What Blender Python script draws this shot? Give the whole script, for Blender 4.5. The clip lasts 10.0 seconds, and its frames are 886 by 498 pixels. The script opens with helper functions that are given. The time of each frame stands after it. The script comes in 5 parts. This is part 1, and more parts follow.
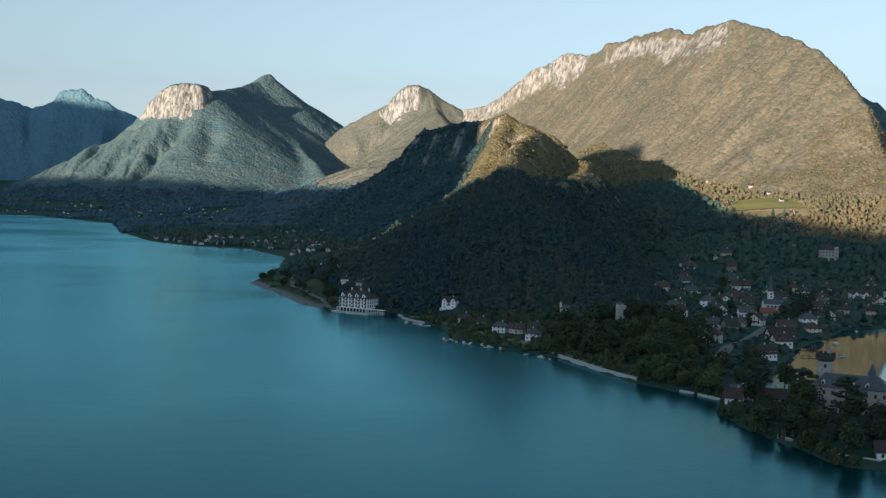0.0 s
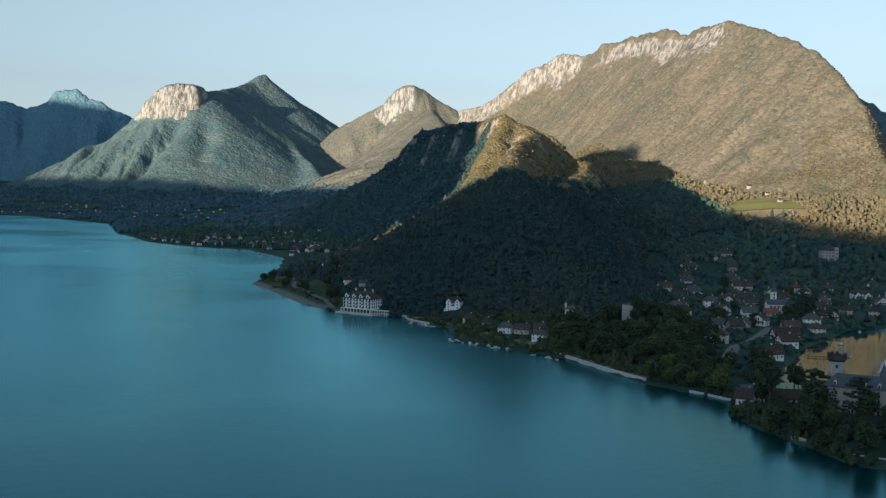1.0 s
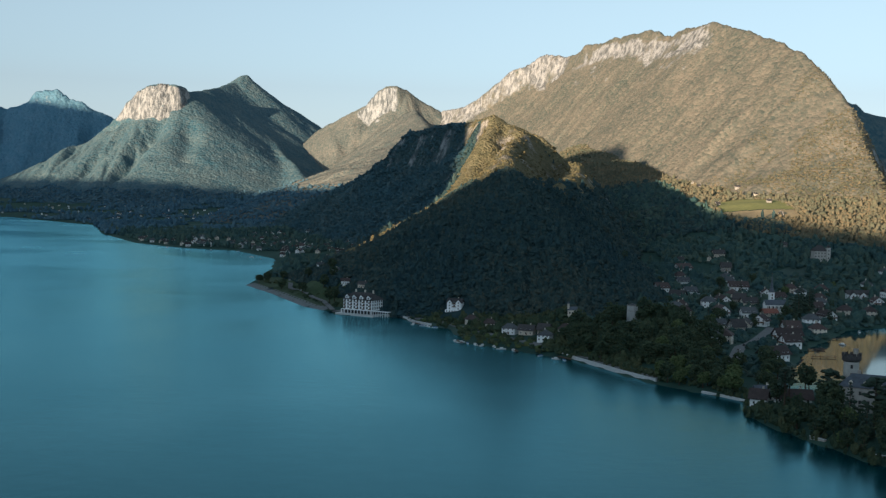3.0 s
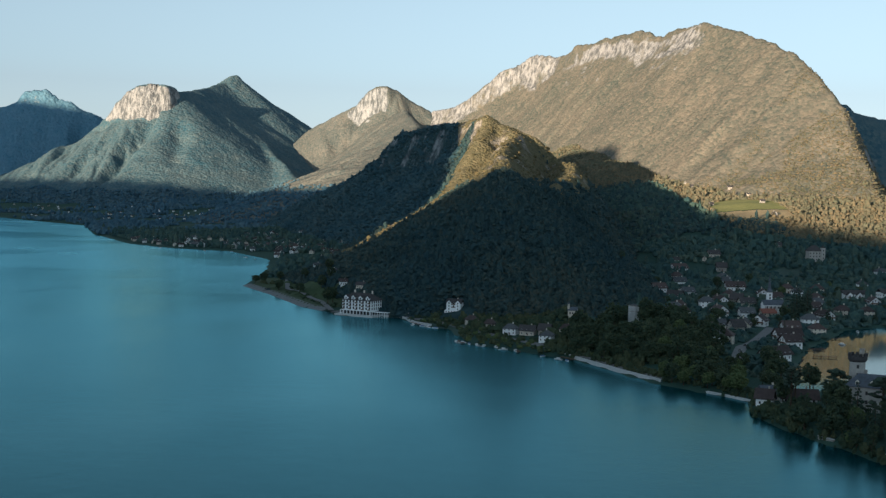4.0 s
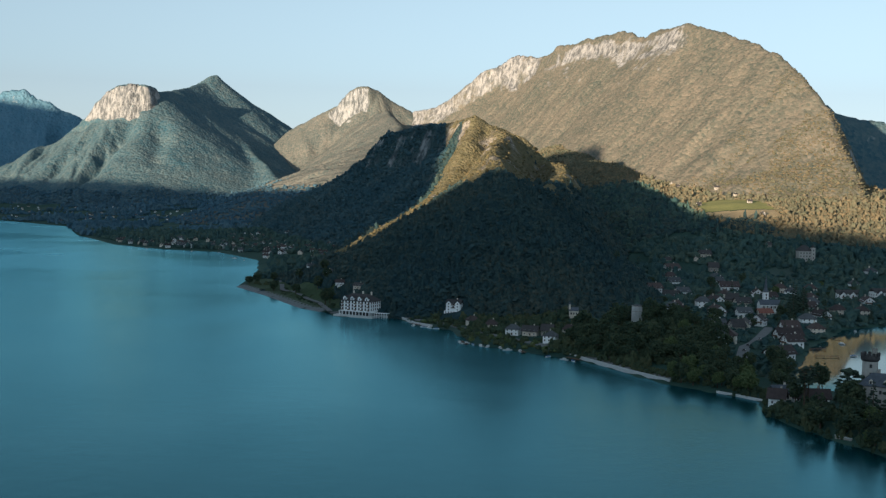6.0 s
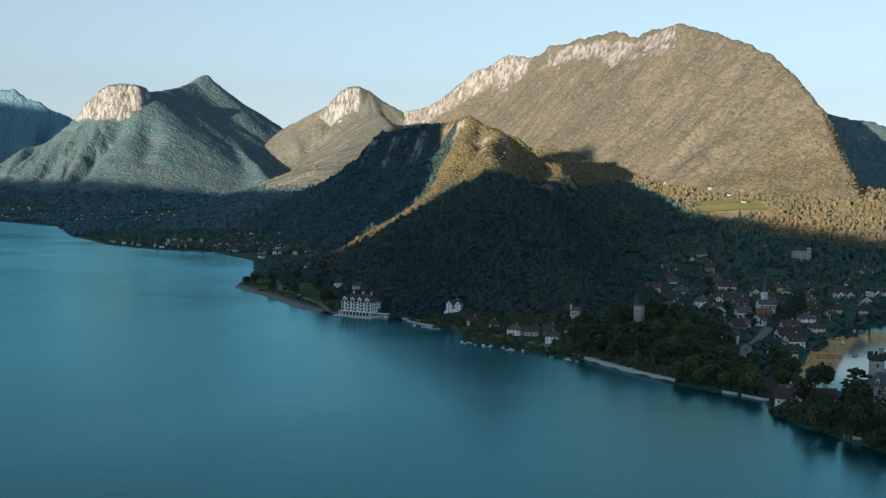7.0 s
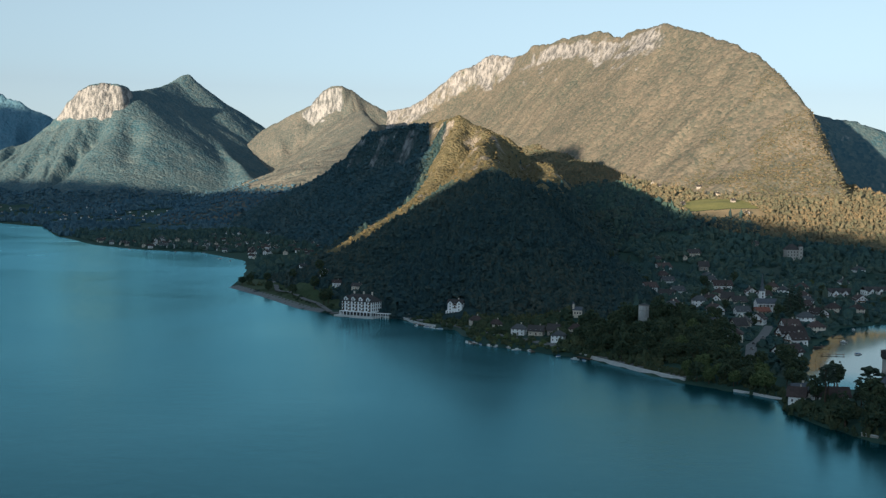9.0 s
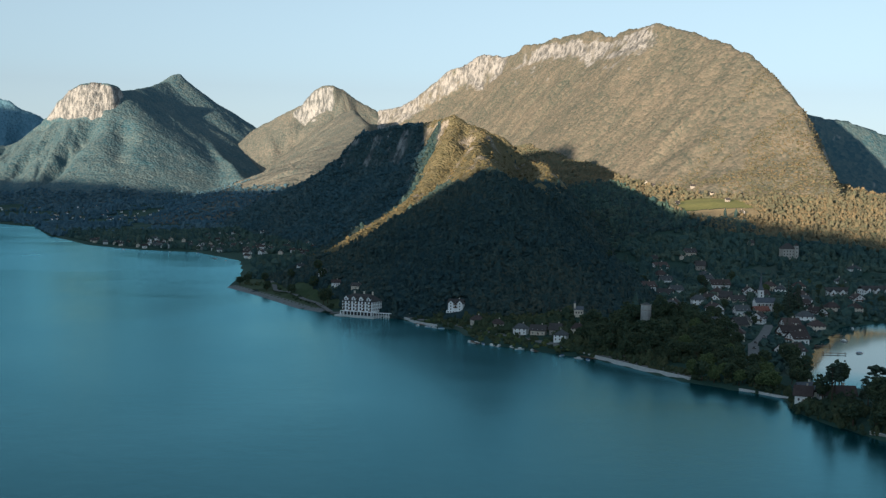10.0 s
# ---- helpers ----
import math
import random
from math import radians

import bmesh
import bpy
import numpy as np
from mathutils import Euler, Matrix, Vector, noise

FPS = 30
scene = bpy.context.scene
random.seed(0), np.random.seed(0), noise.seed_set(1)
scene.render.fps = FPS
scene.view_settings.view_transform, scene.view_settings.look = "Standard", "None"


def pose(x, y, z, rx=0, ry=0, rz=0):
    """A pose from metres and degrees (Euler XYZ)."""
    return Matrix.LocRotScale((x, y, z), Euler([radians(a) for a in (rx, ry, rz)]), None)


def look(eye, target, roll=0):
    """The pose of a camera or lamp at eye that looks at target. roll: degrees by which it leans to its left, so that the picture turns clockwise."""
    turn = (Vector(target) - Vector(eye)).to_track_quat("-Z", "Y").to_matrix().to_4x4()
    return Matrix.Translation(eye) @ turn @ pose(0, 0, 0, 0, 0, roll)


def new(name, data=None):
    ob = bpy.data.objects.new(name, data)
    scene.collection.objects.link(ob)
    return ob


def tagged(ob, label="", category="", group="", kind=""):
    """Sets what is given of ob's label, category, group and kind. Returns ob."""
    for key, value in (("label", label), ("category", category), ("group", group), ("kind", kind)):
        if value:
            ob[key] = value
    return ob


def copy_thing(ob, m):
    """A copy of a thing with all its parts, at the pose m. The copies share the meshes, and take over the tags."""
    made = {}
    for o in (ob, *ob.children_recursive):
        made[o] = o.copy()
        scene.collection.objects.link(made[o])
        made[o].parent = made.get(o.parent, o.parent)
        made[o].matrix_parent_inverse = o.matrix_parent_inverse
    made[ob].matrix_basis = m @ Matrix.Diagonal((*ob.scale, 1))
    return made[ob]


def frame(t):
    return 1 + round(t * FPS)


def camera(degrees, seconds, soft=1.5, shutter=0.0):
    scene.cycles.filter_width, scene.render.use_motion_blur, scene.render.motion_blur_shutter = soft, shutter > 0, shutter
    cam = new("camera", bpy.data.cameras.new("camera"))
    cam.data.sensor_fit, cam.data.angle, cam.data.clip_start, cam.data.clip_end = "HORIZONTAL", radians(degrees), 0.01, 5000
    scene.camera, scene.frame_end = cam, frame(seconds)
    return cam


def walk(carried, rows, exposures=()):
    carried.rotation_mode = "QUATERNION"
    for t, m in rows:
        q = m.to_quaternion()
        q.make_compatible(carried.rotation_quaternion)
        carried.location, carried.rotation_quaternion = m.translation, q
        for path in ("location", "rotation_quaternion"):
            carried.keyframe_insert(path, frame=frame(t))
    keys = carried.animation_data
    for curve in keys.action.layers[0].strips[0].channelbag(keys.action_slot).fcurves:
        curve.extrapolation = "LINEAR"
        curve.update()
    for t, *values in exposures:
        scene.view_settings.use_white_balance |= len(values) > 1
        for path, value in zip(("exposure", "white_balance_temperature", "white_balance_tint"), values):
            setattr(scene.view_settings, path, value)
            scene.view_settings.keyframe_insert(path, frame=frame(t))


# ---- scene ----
cam = camera(40.0, 10.0, 1.35)
PATH = [
    (0.0, pose(2.02, 0.25, 107.11, 86.980, -1.266, 2.463)),
    (0.5, pose(-2.56, 0.06, 107.10, 86.994, -1.265, 2.317)),
    (1.0, pose(-7.10, -0.09, 107.09, 87.008, -1.262, 2.126)),
    (1.5, pose(-11.62, -0.20, 107.09, 87.021, -1.259, 1.900)),
    (2.0, pose(-16.15, -0.26, 107.08, 87.034, -1.255, 1.650)),
    (2.5, pose(-20.71, -0.29, 107.07, 87.046, -1.250, 1.383)),
    (4.0, pose(-34.53, -0.22, 107.06, 87.079, -1.229, 0.534)),
    (4.5, pose(-39.18, -0.15, 107.05, 87.089, -1.221, 0.249)),
    (5.0, pose(-43.84, -0.08, 107.05, 87.097, -1.212, -0.034)),
    (5.5, pose(-48.51, -0.00, 107.04, 87.104, -1.202, -0.312)),
    (7.0, pose(-62.44, 0.23, 107.04, 87.118, -1.166, -1.116)),
    (7.5, pose(-67.06, 0.29, 107.03, 87.119, -1.153, -1.376)),
    (8.0, pose(-71.66, 0.33, 107.03, 87.119, -1.138, -1.633)),
    (8.5, pose(-76.27, 0.35, 107.03, 87.117, -1.123, -1.889)),
    (9.0, pose(-80.90, 0.35, 107.03, 87.113, -1.107, -2.147)),
    (9.5, pose(-85.59, 0.31, 107.03, 87.107, -1.090, -2.408)),
    (10.0, pose(-90.37, 0.24, 107.03, 87.100, -1.072, -2.675)),
]
walk(cam, PATH, [(0, 1.18, 5500, 4), (10, 1.18, 5500, 4)])

# ---- light: a low evening sun from behind, on the left, and the open sky ----
SUN_AZ, SUN_EL = radians(31), radians(5.0)
world = bpy.data.worlds.new("sky")
scene.world = world
world.use_nodes = True
wn = world.node_tree.nodes
sky = wn.new("ShaderNodeTexSky")
sky.sky_type, sky.sun_disc = "NISHITA", False
sky.sun_elevation, sky.sun_rotation = radians(15), math.pi + SUN_AZ
sky.air_density, sky.dust_density, sky.ozone_density = 1.0, 0.6, 2.6
wn["Background"].inputs["Strength"].default_value = 0.0545
pale = wn.new("ShaderNodeHueSaturation")
pale.inputs["Saturation"].default_value, pale.inputs["Hue"].default_value = 0.36, 0.465
world.node_tree.links.new(sky.outputs[0], pale.inputs["Color"])
world.node_tree.links.new(pale.outputs[0], wn["Background"].inputs["Color"])

sun = new("sun", bpy.data.lights.new("sun", "SUN"))
sun.data.energy, sun.data.angle, sun.data.color = 5.0, radians(0.5), (1.0, 0.69, 0.42)
LIGHT = Vector((math.sin(SUN_AZ) * math.cos(SUN_EL), math.cos(SUN_AZ) * math.cos(SUN_EL), -math.sin(SUN_EL)))
sun.matrix_world = look((-1500, -2500, 900), Vector((-1500, -2500, 900)) + LIGHT)


# ---- materials ----
def nodes_of(name):
    m = bpy.data.materials.new(name)
    m.use_nodes = True
    t = m.node_tree
    return m, t, t.nodes["Principled BSDF"]


def add(t, kind, links=(), **values):
    """A node with its settings, and links (input, node, output)."""
    n = t.nodes.new("ShaderNode" + kind)
    for k, v in values.items():
        if k in n.inputs:
            n.inputs[k].default_value = v
        else:
            setattr(n, k, v)
    for slot, src, out in links:
        t.links.new(src.outputs[out], n.inputs[slot])
    return n


def ramp(t, src, out, stops):
    r = add(t, "ValToRGB", [("Fac", src, out)])
    e = r.color_ramp.elements
    while len(e) < len(stops):
        e.new(0.5)
    for el, (p, c) in zip(e, stops):
        el.position, el.color = p, (*c, 1)
    return r


def mixed(t, fac, fo, a, ao, b, bo, how="MIX"):
    m = add(t, "Mix", data_type="RGBA", blend_type=how)
    t.links.new(fac.outputs[fo], m.inputs[0])
    t.links.new(a.outputs[ao], m.inputs[6])
    t.links.new(b.outputs[bo], m.inputs[7])
    return m


def surface(name, stops, scale=1.0, rough=0.85, bump=0.0, bump_scale=None, spread=0.0, metal=0.0, random_by="object"):
    """Paint, plaster, roof or stone: two scales of noise between the stops, an offset from piece to piece, and fine relief."""
    m, t, b = nodes_of(name)
    co = add(t, "TexCoord")
    big = add(t, "TexNoise", [("Vector", co, "Object")], Scale=scale, Detail=5.0, Roughness=0.6)
    fine = add(t, "TexNoise", [("Vector", co, "Object")], Scale=scale * 9, Detail=4.0)
    s = add(t, "Math", [(0, big, "Fac"), (1, fine, "Fac")], operation="ADD")
    if spread:
        src = add(t, "ObjectInfo") if random_by == "object" else add(t, "NewGeometry")
        r = add(t, "Math", [(0, src, "Random" if random_by == "object" else "Random Per Island")], operation="MULTIPLY_ADD")
        r.inputs[1].default_value, r.inputs[2].default_value = spread, -spread / 2
        s = add(t, "Math", [(0, s, 0), (1, r, 0)], operation="ADD")
    h = add(t, "Math", [(0, s, 0)], operation="MULTIPLY")
    h.inputs[1].default_value = 0.5
    c = ramp(t, h, 0, stops)
    t.links.new(c.outputs[0], b.inputs["Base Color"])
    b.inputs["Roughness"].default_value, b.inputs["Metallic"].default_value = rough, metal
    b.inputs["Specular IOR Level"].default_value = 0.25
    if bump:
        n = add(t, "TexNoise", [("Vector", co, "Object")], Scale=bump_scale or scale * 6, Detail=4.0)
        bp = add(t, "Bump", [("Height", n, "Fac")], Strength=bump, Distance=0.3)
        t.links.new(bp.outputs[0], b.inputs["Normal"])
    return m


def foliage(name, dark, mid, light, autumn, size):
    """Tree crowns: a tone for each crown, leafy mottling at two sizes, and rough relief."""
    m, t, b = nodes_of(name)
    co, ge = add(t, "TexCoord"), add(t, "NewGeometry")
    n1 = add(t, "TexNoise", [("Vector", co, "Object")], Scale=1 / size, Detail=4.0, Roughness=0.65)
    n2 = add(t, "TexNoise", [("Vector", co, "Object")], Scale=0.008, Detail=3.0)
    a = add(t, "Math", [(0, ge, "Random Per Island"), (1, n1, "Fac")], operation="MULTIPLY_ADD")
    a.inputs[1].default_value = 0.55
    t.links.new(n1.outputs["Fac"], a.inputs[2])
    a2 = add(t, "Math", [(0, a, 0), (1, n2, "Fac")], operation="ADD")
    s = add(t, "Math", [(0, a2, 0)], operation="MULTIPLY")
    s.inputs[1].default_value = 0.62
    c = ramp(t, s, 0, [(0.3, dark), (0.55, mid), (0.8, light), (1.0, autumn)])
    t.links.new(c.outputs[0], b.inputs["Base Color"])
    b.inputs["Roughness"].default_value = 0.9
    b.inputs["Specular IOR Level"].default_value = 0.1
    n3 = add(t, "TexNoise", [("Vector", co, "Object")], Scale=2.2 / size, Detail=5.0, Roughness=0.7)
    bp = add(t, "Bump", [("Height", n3, "Fac")], Strength=1.0, Distance=size * 0.5)
    t.links.new(bp.outputs[0], b.inputs["Normal"])
    return m


def hillside(name, low, high, rock_dark, rock_light, grain, relief=0.7, long=1.0):
    """Forest floor and scrub, with bare limestone where the 'rock' attribute says the face is too steep."""
    m, t, b = nodes_of(name)
    co = add(t, "TexCoord")
    at = add(t, "Attribute", attribute_name="rock")
    tm = add(t, "Mapping", [("Vector", co, "Object")])
    tm.inputs["Scale"].default_value = (1, 1 / long, 1)
    n1 = add(t, "TexNoise", [("Vector", tm, "Vector")], Scale=1 / grain, Detail=6.0, Roughness=0.7)
    n2 = add(t, "TexNoise", [("Vector", tm, "Vector")], Scale=0.012, Detail=6.0, Roughness=0.6)
    vo = add(t, "TexVoronoi", [("Vector", tm, "Vector")], Scale=1 / grain, Randomness=1.0)
    s = add(t, "Math", [(0, n1, "Fac"), (1, n2, "Fac")], operation="ADD")
    s = add(t, "Math", [(0, vo, "Color"), (2, s, 0)], operation="MULTIPLY_ADD")
    s.inputs[1].default_value = 0.7
    h = add(t, "Math", [(0, s, 0)], operation="MULTIPLY")
    h.inputs[1].default_value = 0.37
    green = ramp(t, h, 0, [(0.33, low), (0.67, high)])
    dome = add(t, "Math", [(0, vo, "Distance"), (2, n1, "Fac")], operation="MULTIPLY_ADD")
    dome.inputs[1].default_value = -0.9
    mp = add(t, "Mapping", [("Vector", co, "Object")])
    mp.inputs["Scale"].default_value = (1, 0.4, 0.8)
    n3 = add(t, "TexNoise", [("Vector", mp, "Vector")], Scale=0.05, Detail=7.0, Roughness=0.66)
    up = add(t, "Mapping", [("Vector", co, "Object")])
    up.inputs["Scale"].default_value = (1, 0.4, 0.3)
    n4 = add(t, "TexNoise", [("Vector", up, "Vector")], Scale=0.1, Detail=7.0, Roughness=0.68)
    stone = ramp(t, n4, "Fac", [(0.37, tuple(v * 0.7 for v in rock_dark)), (0.45, rock_dark), (0.54, rock_light), (0.75, tuple(min(1, v * 1.25) for v in rock_light))])
    f = add(t, "Math", [(0, at, "Fac"), (1, n3, "Fac")], operation="ADD")
    f = add(t, "MapRange", [("Value", f, 0)])
    f.inputs["From Min"].default_value, f.inputs["From Max"].default_value = 0.9, 1.13
    c = mixed(t, f, 0, green, 0, stone, 0)
    t.links.new(c.outputs[2], b.inputs["Base Color"])
    b.inputs["Roughness"].default_value = 0.95
    b.inputs["Specular IOR Level"].default_value = 0.1
    bp = add(t, "Bump", [("Height", dome, 0)], Strength=relief, Distance=grain * 0.6)
    bp2 = add(t, "Bump", [("Height", n4, "Fac"), ("Normal", bp, 0), ("Strength", f, 0)], Distance=8.0)
    t.links.new(bp2.outputs[0], b.inputs["Normal"])
    return m


def meadow():
    """Grass of several greens in fields, with dry patches; darkened and blued for the valley's shade."""
    m, t, b = nodes_of("meadow")
    co = add(t, "TexCoord")
    vo = add(t, "TexVoronoi", [("Vector", co, "Object")], Scale=0.011)
    n1 = add(t, "TexNoise", [("Vector", co, "Object")], Scale=0.05, Detail=6.0, Roughness=0.7)
    n2 = add(t, "TexNoise", [("Vector", co, "Object")], Scale=0.6, Detail=5.0)
    g1 = ramp(t, n1, "Fac", [(0.35, (0.023, 0.056, 0.046)), (0.65, (0.043, 0.088, 0.070))])
    g2 = ramp(t, vo, "Color", [(0.2, (0.029, 0.064, 0.052)), (0.7, (0.058, 0.104, 0.080)), (0.9, (0.099, 0.128, 0.115))])
    c = mixed(t, n2, "Fac", g1, 0, g2, 0)
    t.links.new(c.outputs[2], b.inputs["Base Color"])
    b.inputs["Roughness"].default_value = 0.95
    b.inputs["Specular IOR Level"].default_value = 0.1
    bp = add(t, "Bump", [("Height", n2, "Fac")], Strength=0.6, Distance=0.6)
    t.links.new(bp.outputs[0], b.inputs["Normal"])
    return m


def lake_water():
    """Deep teal water: calm patches and breezy ones, small waves at two sizes."""
    m, t, b = nodes_of("lake_water")
    co = add(t, "TexCoord")
    big = add(t, "TexNoise", [("Vector", co, "Object")], Scale=0.004, Detail=4.0, Roughness=0.55, Distortion=0.6)
    r = add(t, "MapRange", [("Value", big, "Fac")])
    r.inputs["From Min"].default_value, r.inputs["From Max"].default_value = 0.35, 0.65
    r.inputs["To Min"].default_value, r.inputs["To Max"].default_value = 0.11, 0.2
    w1 = add(t, "TexNoise", [("Vector", co, "Object")], Scale=0.35, Detail=5.0, Roughness=0.6)
    w2 = add(t, "TexNoise", [("Vector", co, "Object")], Scale=1.6, Detail=3.0)
    w0 = add(t, "TexNoise", [("Vector", co, "Object")], Scale=0.09, Detail=3.0, Roughness=0.6)
    w1 = add(t, "Math", [(0, w0, "Fac"), (2, w1, "Fac")], operation="MULTIPLY_ADD")
    w1.inputs[1].default_value = 2.2
    s = add(t, "Math", [(0, w2, "Fac"), (1, big, "Fac"), (2, w1, 0)], operation="MULTIPLY_ADD")
    # the bay behind the castle lies calm
    away = add(t, "VectorMath", [(0, co, "Object")], operation="DISTANCE")
    away.inputs[1].default_value = (255, 820, 0)
    calm = add(t, "MapRange", [("Value", away, "Value")])
    calm.inputs["From Min"].default_value, calm.inputs["From Max"].default_value = 110, 190
    pos = add(t, "SeparateXYZ", [(0, co, "Object")])
    open_water = add(t, "MapRange", [("Value", pos, "Y")])
    open_water.inputs["From Min"].default_value, open_water.inputs["From Max"].default_value = 850, 1900
    open_water.inputs["To Min"].default_value, open_water.inputs["To Max"].default_value = 0.9, 1.2
    r = add(t, "Math", [(0, r, 0), (1, open_water, 0)], operation="MULTIPLY")
    r2 = add(t, "Math", [(0, r, 0), (1, calm, 0)], operation="MULTIPLY")
    r = add(t, "Math", [(0, r2, 0)], operation="ADD")
    r.inputs[1].default_value = 0.05
    lively = add(t, "Math", [(0, calm, 0)], operation="MULTIPLY_ADD")
    lively.inputs[1].default_value, lively.inputs[2].default_value = 0.32, 0.004
    bp = add(t, "Bump", [("Height", s, 0), ("Strength", lively, 0)], Distance=0.16)
    deep = ramp(t, big, "Fac", [(0.35, (0.002, 0.027, 0.034)), (0.65, (0.003, 0.038, 0.046))])
    body = add(t, "BsdfDiffuse", [("Color", deep, 0), ("Normal", bp, 0)])
    tint = ramp(t, calm, 0, [(0.0, (0.84, 0.88, 0.86)), (1.0, (0.4, 0.83, 0.95))])
    gloss = add(t, "BsdfGlossy", [("Roughness", r, 0), ("Normal", bp, 0), ("Color", tint, 0)])
    fr = add(t, "Fresnel", [("Normal", bp, 0)], IOR=1.33)
    mix = add(t, "MixShader", [("Fac", fr, 0), (1, body, 0), (2, gloss, 0)])
    t.links.new(mix.outputs[0], t.nodes["Material Output"].inputs["Surface"])
    return m


WATER = lake_water()
MEADOW = meadow()
# HILL, WOODS and HILL_WOODS: base colours blued for the valley's shade
HILL = hillside("wooded_hillside", (0.02, 0.044, 0.052), (0.042, 0.075, 0.08), (0.1, 0.115, 0.125), (0.22, 0.24, 0.25), 6.0)
# lit copy of the hillside: warm sunlight put into the crest's colour
CREST_HILL = hillside("sunlit_tone_hillside", (0.086, 0.086, 0.050), (0.216, 0.187, 0.108), (0.187, 0.173, 0.151), (0.396, 0.360, 0.310), 4.5, 1.0)
WOODS = foliage("wood_crowns", (0.021, 0.051, 0.061), (0.036, 0.076, 0.083), (0.058, 0.104, 0.092), (0.090, 0.121, 0.092), 1.7)
HILL_WOODS = foliage("hill_wood_crowns", (0.019, 0.049, 0.063), (0.029, 0.062, 0.075), (0.045, 0.078, 0.078), (0.077, 0.095, 0.080), 2.2)
# hill crowns again, blued and lightened to stand in for haze
BACK_HAZE_WOODS = foliage("back_haze_crowns", (0.024, 0.068, 0.096), (0.036, 0.083, 0.109), (0.053, 0.101, 0.120), (0.081, 0.117, 0.120), 2.6)
LAWN = surface("mown_lawn", [(0.35, (0.035, 0.062, 0.03)), (0.65, (0.065, 0.095, 0.045))], 0.05, 0.95, 0.3, 0.6)
# crowns for the crest, with the same sunlight in their colour
CREST_WOODS = foliage("sunlit_tone_crowns", (0.051, 0.053, 0.029), (0.085, 0.081, 0.043), (0.128, 0.111, 0.060), (0.170, 0.136, 0.072), 3.0)
# lit copy of the wood crowns, with the low sun's gold in it
SUNLIT_WOODS = foliage("sunlit_wood_crowns", (0.069, 0.093, 0.069), (0.105, 0.117, 0.081), (0.144, 0.135, 0.091), (0.198, 0.160, 0.097), 4.0)
# painted haze: these wood colours are blued for distance
HAZE_HILL = hillside("haze_blue_hillside", (0.04, 0.1, 0.135), (0.125, 0.165, 0.172), (0.16, 0.172, 0.18), (0.325, 0.33, 0.33), 8.5, 0.5)
HAZE_WOODS = foliage("haze_blue_crowns", (0.038, 0.096, 0.144), (0.057, 0.122, 0.177), (0.077, 0.147, 0.198), (0.101, 0.166, 0.198), 6.0)
# wood colour lifted for haze and warmed for the low sun
HAZE_LIFTED_HILL = hillside("haze_lifted_hillside", (0.072, 0.09, 0.078), (0.216, 0.188, 0.147), (0.17, 0.176, 0.178), (0.34, 0.338, 0.333), 5.2, 0.5, 2.2)
MIXED_HILL = hillside("mixed_wood_hillside", (0.070, 0.097, 0.097), (0.188, 0.179, 0.155), (0.165, 0.18, 0.187), (0.325, 0.335, 0.34), 6.0, 0.5)
WHITE_WALL = surface("white_render", [(0.3, (0.66, 0.69, 0.7)), (0.6, (0.86, 0.88, 0.88))], 0.4, 0.9, 0.1, spread=0.5)
CREAM_WALL = surface("cream_render", [(0.3, (0.44, 0.4, 0.33)), (0.6, (0.68, 0.63, 0.54))], 0.4, 0.9, 0.1, spread=0.5)
STONE = surface("old_limestone", [(0.3, (0.2, 0.19, 0.17)), (0.5, (0.33, 0.31, 0.28)), (0.7, (0.44, 0.42, 0.38))], 0.5, 0.95, 0.5, 2.5)
TILE_ROOF = surface("brown_roof_tiles", [(0.3, (0.04, 0.034, 0.035)), (0.5, (0.07, 0.055, 0.054)), (0.72, (0.115, 0.084, 0.077))], 0.6, 0.85, 0.4, 5.0, spread=0.45)
SLATE_ROOF = surface("blue_slate", [(0.3, (0.05, 0.06, 0.075)), (0.6, (0.11, 0.13, 0.16))], 0.6, 0.6, 0.35, 5.0, spread=0.2)
GREY_ROOF = surface("grey_roof_slates", [(0.3, (0.045, 0.05, 0.055)), (0.6, (0.1, 0.11, 0.12))], 0.6, 0.7, 0.35, 5.0, spread=0.3)
DARK_ROOF = surface("dark_roof_tiles", [(0.3, (0.03, 0.031, 0.034)), (0.6, (0.075, 0.071, 0.072))], 0.6, 0.8, 0.4, 5.0, spread=0.3)
RED_ROOF = surface("red_roof_tiles", [(0.3, (0.16, 0.065, 0.05)), (0.6, (0.27, 0.12, 0.09))], 0.6, 0.85, 0.4, 5.0)
TIMBER = surface("weathered_timber", [(0.3, (0.07, 0.045, 0.03)), (0.65, (0.16, 0.1, 0.065))], 1.5, 0.85, 0.3)
BARK = surface("bark", [(0.3, (0.04, 0.03, 0.022)), (0.65, (0.1, 0.075, 0.055))], 1.2, 0.95, 0.6)
PANE = surface("window_glass", [(0.3, (0.02, 0.025, 0.03)), (0.6, (0.04, 0.045, 0.05))], 0.8, 0.4)
ROAD = surface("asphalt", [(0.3, (0.12, 0.125, 0.13)), (0.65, (0.2, 0.205, 0.21))], 0.25, 0.9, 0.15)
BANK = surface("wet_grey_stone", [(0.3, (0.1, 0.115, 0.12)), (0.5, (0.17, 0.185, 0.19)), (0.7, (0.25, 0.265, 0.265))], 0.6, 0.9, 0.5, 2.0)
CONCRETE = surface("pale_concrete", [(0.3, (0.4, 0.41, 0.41)), (0.65, (0.6, 0.61, 0.61))], 0.4, 0.9, 0.2)
HULL = surface("boat_paint", [(0.3, (0.55, 0.56, 0.57)), (0.65, (0.78, 0.78, 0.77))], 0.8, 0.4, spread=0.5)
